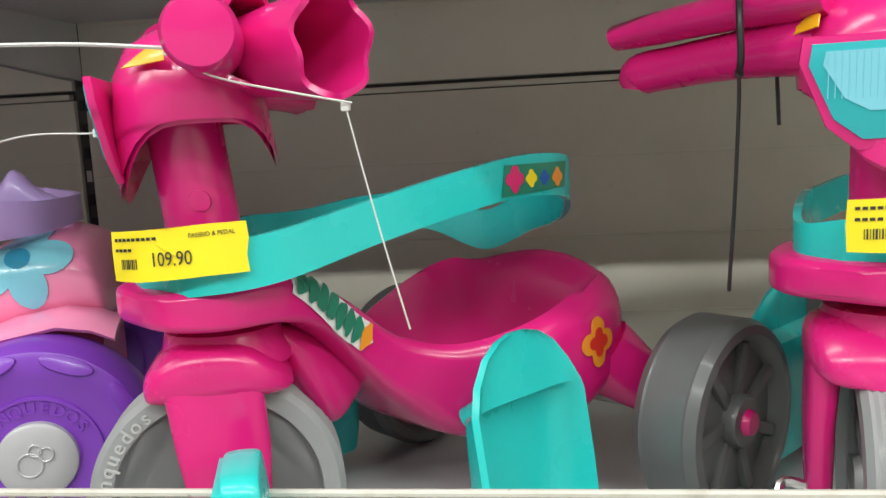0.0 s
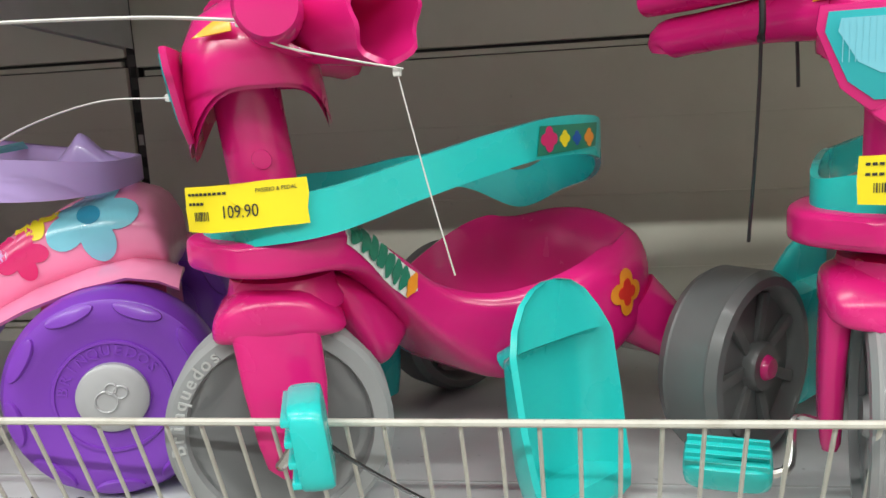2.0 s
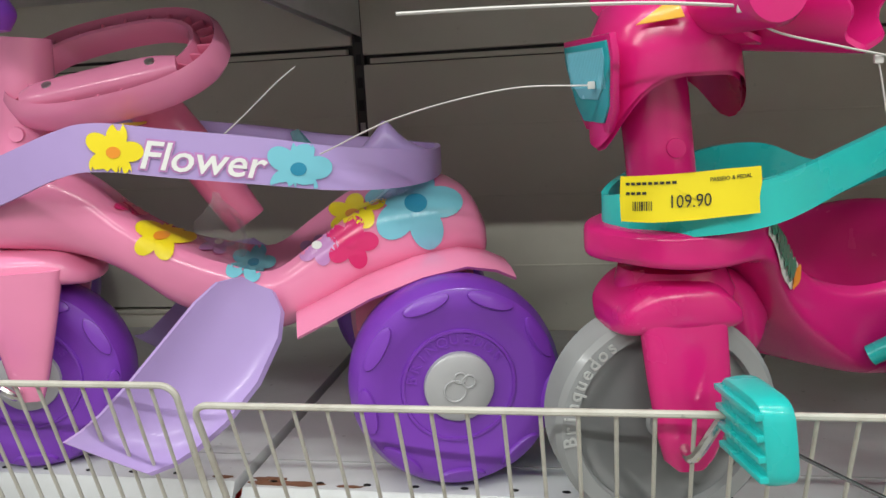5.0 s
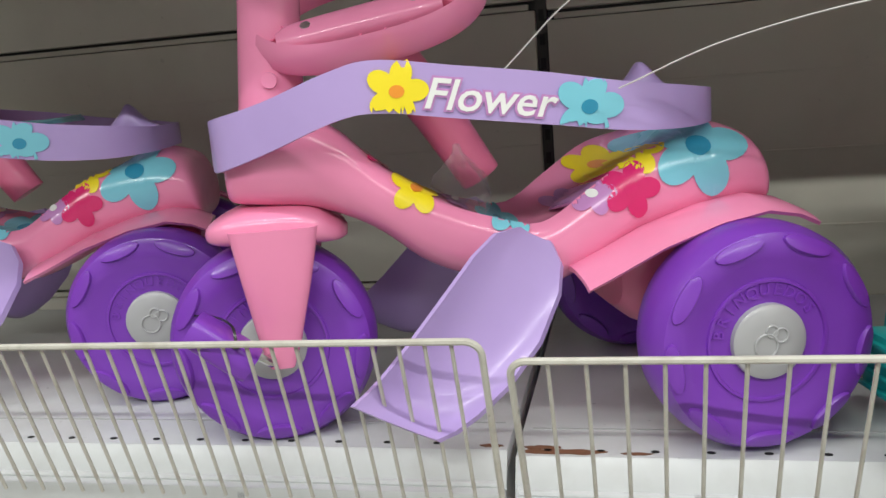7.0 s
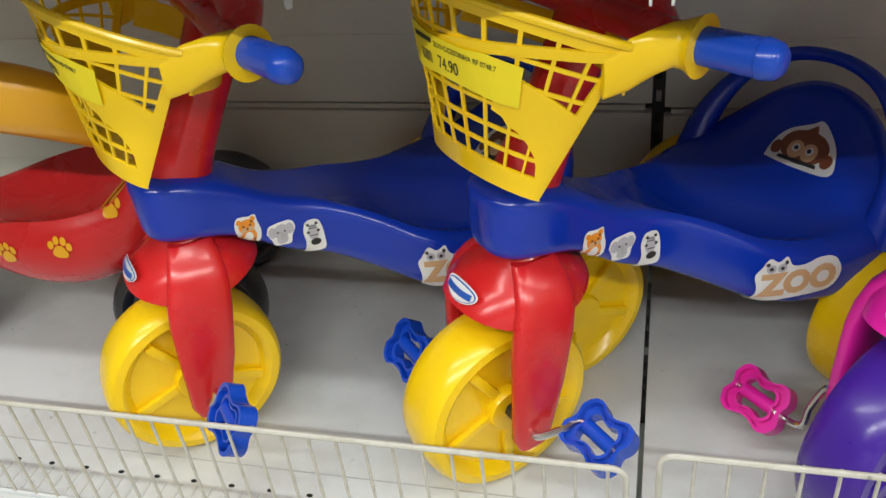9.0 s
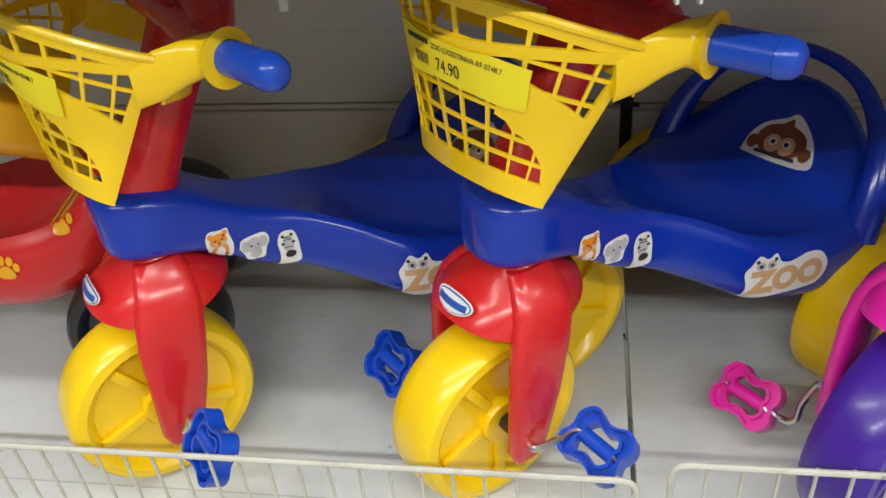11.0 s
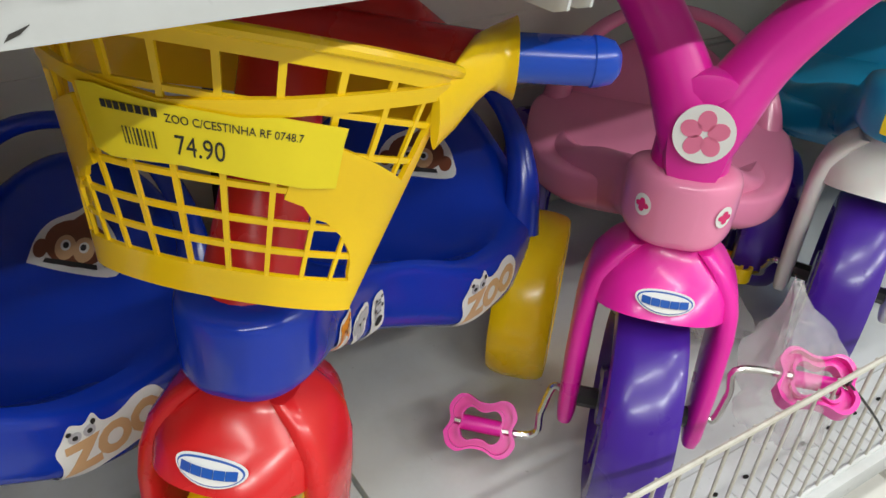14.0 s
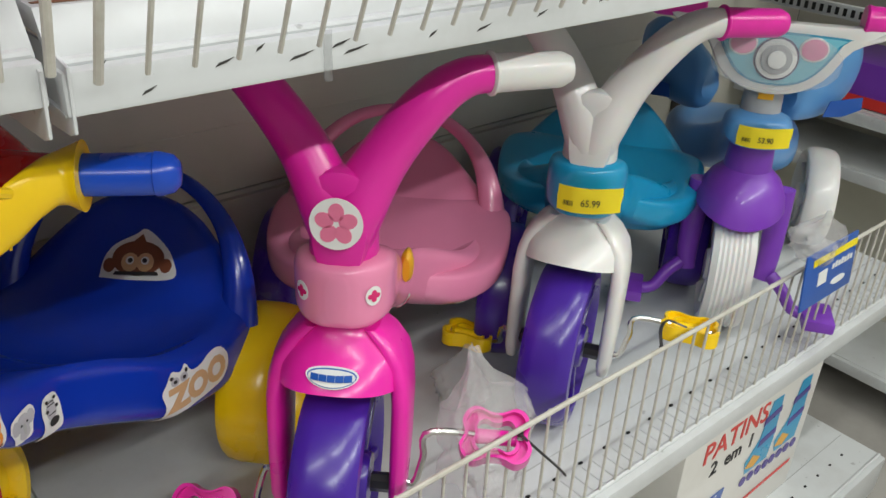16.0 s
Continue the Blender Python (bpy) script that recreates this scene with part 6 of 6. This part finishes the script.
cable_tie([(-0.128, 1.268, 1.660), (-0.19, 1.255, 1.665), (-0.28, 1.25, 1.668), (-0.36, 1.25, 1.669)], 0.0024, TIE, "white nylon tie, its tail sticking out from a handlebar")
cable_tie([(-0.128, 1.262, 1.658), (-0.105, 1.270, 1.642), (-0.06, 1.285, 1.630), (-0.025, 1.30, 1.622)], 0.0014, TIE, "white nylon tie round the mock pipes")
cable_tie([(-0.030, 1.303, 1.620), (-0.022, 1.305, 1.58), (-0.012, 1.31, 1.53), (0.002, 1.315, 1.468)], 0.0011, TIE, "white nylon tie tail hanging over the seat")
cable_tie([(-0.228, 1.350, 1.612), (-0.30, 1.362, 1.612), (-0.40, 1.40, 1.592), (-0.485, 1.43, 1.560)], 0.0014, TIE, "white nylon tie tail between two tricycles")
cable_tie([(-0.60, 1.44, 1.572), (-0.575, 1.46, 1.597), (-0.545, 1.48, 1.628), (-0.525, 1.49, 1.645)], 0.0014, TIE, "white nylon tie tail on the lilac hoop")
cable_tie([(0.243, 1.42, 1.632), (0.242, 1.418, 1.60), (0.238, 1.412, 1.54), (0.232, 1.405, 1.470)], 0.0026, BLACK, "black nylon tie hanging from a handlebar")
cable_tie([(0.243, 1.42, 1.700), (0.240, 1.405, 1.672), (0.241, 1.405, 1.645), (0.243, 1.42, 1.630)], 0.0026, BLACK, "black nylon tie round a handlebar")
cable_tie([(0.275, 1.44, 1.635), (0.276, 1.44, 1.615), (0.277, 1.44, 1.592)], 0.0026, BLACK, "short black nylon tie tail")
cable_tie([(-0.112, 1.300, 1.345), (-0.085, 1.285, 1.334), (-0.045, 1.275, 1.316), (-0.010, 1.27, 1.300)], 0.0024, BLACK, "black nylon tie holding a pedal to the wire guard")
cable_tie([(-0.83, 1.335, 1.36), (-0.84, 1.350, 1.374), (-0.88, 1.39, 1.372), (-0.93, 1.42, 1.365)], 0.0014, BLACK, "thin black wire tied to the guard")
cable_tie([(-0.20, 1.350, 0.735), (-0.185, 1.335, 0.715), (-0.165, 1.325, 0.690), (-0.150, 1.32, 0.67)], 0.0024, BLACK, "black nylon tie on the lower wire guard")
cable_tie([(0.05, 1.352, 0.742), (0.07, 1.37, 0.752), (0.10, 1.38, 0.748), (0.115, 1.36, 0.742)], 0.0022, BLACK, "black nylon tie looped on the lower wire guard")


def crumpled_bag(m, sx, sy, sz, seed, label, name="plastic_bag"):
    """Clear film bag: a creased closed skin, pinched at the top."""
    rnd = random.Random(seed)
    ph = [rnd.uniform(0, 6.28) for _ in range(8)]
    rings = []
    for j in range(13):
        v = j / 12
        w = (0.55 + 0.55 * math.sin(math.pi * min(1, v * 1.1 + 0.05))) * (1 if v < 0.55 else max(0.22, 1 - (v - 0.55) * 1.9))
        ring = []
        for a in np.linspace(0, 2 * math.pi, 22, endpoint=False):
            k = 1 + 0.20 * math.sin(3 * a + ph[0] + 3 * v) + 0.12 * math.sin(5 * a + ph[1] - 5 * v) + rnd.uniform(-0.16, 0.16)
            ring.append((sx * (w * k * math.cos(a) + 0.35 * (1 - v)), sy * w * k * math.sin(a), sz * (v + rnd.uniform(-0.03, 0.03))))
        rings.append(ring)
    ob = finish(name, loft(rings), BAG, None, angle=14)
    ob.matrix_world = m
    return tagged(ob, label, "plastic bag")


crumpled_bag(pose(-0.205, 1.385, LOW + 0.075, -14, 8, 20), 0.066, 0.044, 0.185, 3, "crumpled clear plastic bag wrapped round a pedal")
crumpled_bag(pose(0.385, 1.345, LOW + 0.215, 8, 0, 0), 0.042, 0.028, 0.085, 8, "crumpled clear bag above a blue pack")
crumpled_bag(pose(-0.075, 1.60, LOW + 0.002, 0, 20, 10), 0.035, 0.035, 0.10, 5, "clear plastic bag hanging from a yellow pedal")
crumpled_bag(pose(-0.66, 1.56, 1.435, 0, 0, 10), 0.026, 0.022, 0.075, 9, "clear plastic scrap under the lilac hoop").data.materials[0] = CLEAR

pack = thing("blister_pack", pose(0.415, 1.318, 0.700, -6, 0, 0), "blue cardboard pack hanging over the wire guard", "pack")
part("card", box(-0.075, -0.0015, 0, 0.075, 0.0015, 0.088, 0.0006), BLUEP, pack)
part("stripe", box(-0.055, -0.0024, 0.066, 0.075, -0.0016, 0.077), TAGY, pack)
part("label", box(-0.035, -0.0026, 0.030, -0.010, -0.0017, 0.052), STICKER, pack)
for k in range(7):
    part("unread_print", box(0.005 + 0.009 * k, -0.0024, 0.046, 0.011 + 0.009 * k, -0.0017, 0.054 + 0.002 * (k % 2)), STICKER, pack)
part("unread_print", plate(blob(18, 0.022, 0.006), 0.0006, face((0, -1, 0), (0.03, -0.0017, 0.022))), STICKER, pack)


def skate_box(m, w, d, h, label, boots=True):
    t = thing("skate_box", m, label, "box")
    part("carton", box(0, 0, 0, w, d, h, 0.002), CARD, t)
    f = lambda x, z, lift=0.0: face((0, -1, 0), (x, -0.0008 - lift, z))
    for ch, sz, x, z, mt, nm in (("PATINS", 0.062, w * 0.36, h * 0.80, REDP, "title"), ("2", 0.044, w * 0.36 - 0.056, h * 0.66, INK, "subtitle"), ("em", 0.044, w * 0.36 + 0.004, h * 0.66, INK, "subtitle"), ("1", 0.044, w * 0.36 + 0.060, h * 0.66, INK, "subtitle")):
        part(nm, moved(lettering(ch, sz, 0.0004, 0.0006), f(x, z)), mt, t)
    for k, z in enumerate((0.40, 0.30)):
        part("caption_bar", plate([(-0.06, -0.014), (0.06, -0.014), (0.064, 0.014), (-0.056, 0.014)], 0.0006, f(w * 0.22, h * z)), BLUEP, t)
        part("caption", moved(lettering("TRI-LINE", 0.022, 0.0003), f(w * 0.22, h * z, 0.0008)), STICKER, t)
    part("stripe", plate([(-0.12, -0.010), (0.12, 0.0), (0.12, 0.008), (-0.12, -0.002)], 0.0006, f(w * 0.68, h * 0.20)), REDP, t)
    for bx in ((0.62, 0.85) if boots else ()):
        boot = [(-0.045, -0.05), (-0.055, -0.02), (-0.02, 0.02), (-0.005, 0.10), (0.03, 0.10), (0.036, 0.0), (0.03, -0.05)]
        pic = part("boot_print", plate(boot, 0.0006, f(w * bx, h * 0.56)), CYAN, t, "printed blue skate")
        for zz in (0.01, 0.06):
            part("strap_print", plate([(-0.02, -0.010), (0.036, 0.0), (0.034, 0.014), (-0.018, 0.006)], 0.0006, f(w * bx, h * 0.56 + zz, 0.0007)), DEEP, pic)
        part("boot_print_toe", plate([(-0.05, -0.035), (-0.02, -0.045), (0.0, -0.030), (-0.03, -0.012)], 0.0006, f(w * bx, h * 0.56, 0.0007)), AMBER, pic)
        for k in range(4):
            part("wheel_print", plate(blob(14, 0.011, 0.011), 0.0006, f(w * bx - 0.045 + 0.026 * k, h * 0.56 - 0.068, 0.0002)), DEEP, pic)
    return t


skate_box(pose(0.245, 1.385, BASE, 0, 0, 0), 0.44, 0.26, 0.345, "white skate carton printed with blue skates")
lying = skate_box(pose(-0.20, 1.325, BASE, 0, 0, 0), 0.36, 0.22, 0.22, "white skate carton with red lettering, lower", False)
part("blue_edge", box(0.0, -0.002, 0.17, 0.36, -0.0004, 0.2195), BLUEP, lying)
part("top_title", moved(lettering("PATINS", 0.07, 0.0004, 0.0006), pose(0.2, 0.10, 0.2206, 0, 0, 0)), REDP, lying)
box2 = thing("carton", pose(1.22, 1.30, 0.745, 0, 0, 0), "purple carton with a red edge on a shelf", "box")
part("carton_body", box(0, 0, 0, 0.2, 0.5, 0.10, 0.002), PURPLE, box2)
part("red_edge", box(-0.0012, 0, 0.0, -0.0002, 0.5, 0.025), REDP, box2)
green = thing("carton", pose(-1.62, 1.27, BASE, 0, 0, 0), "green carton on the base shelf", "box")
part("carton_body", box(0, 0, 0, 0.34, 0.3, 0.30, 0.003), plastic("green_carton", (0.10, 0.42, 0.05), rough=0.5), green)
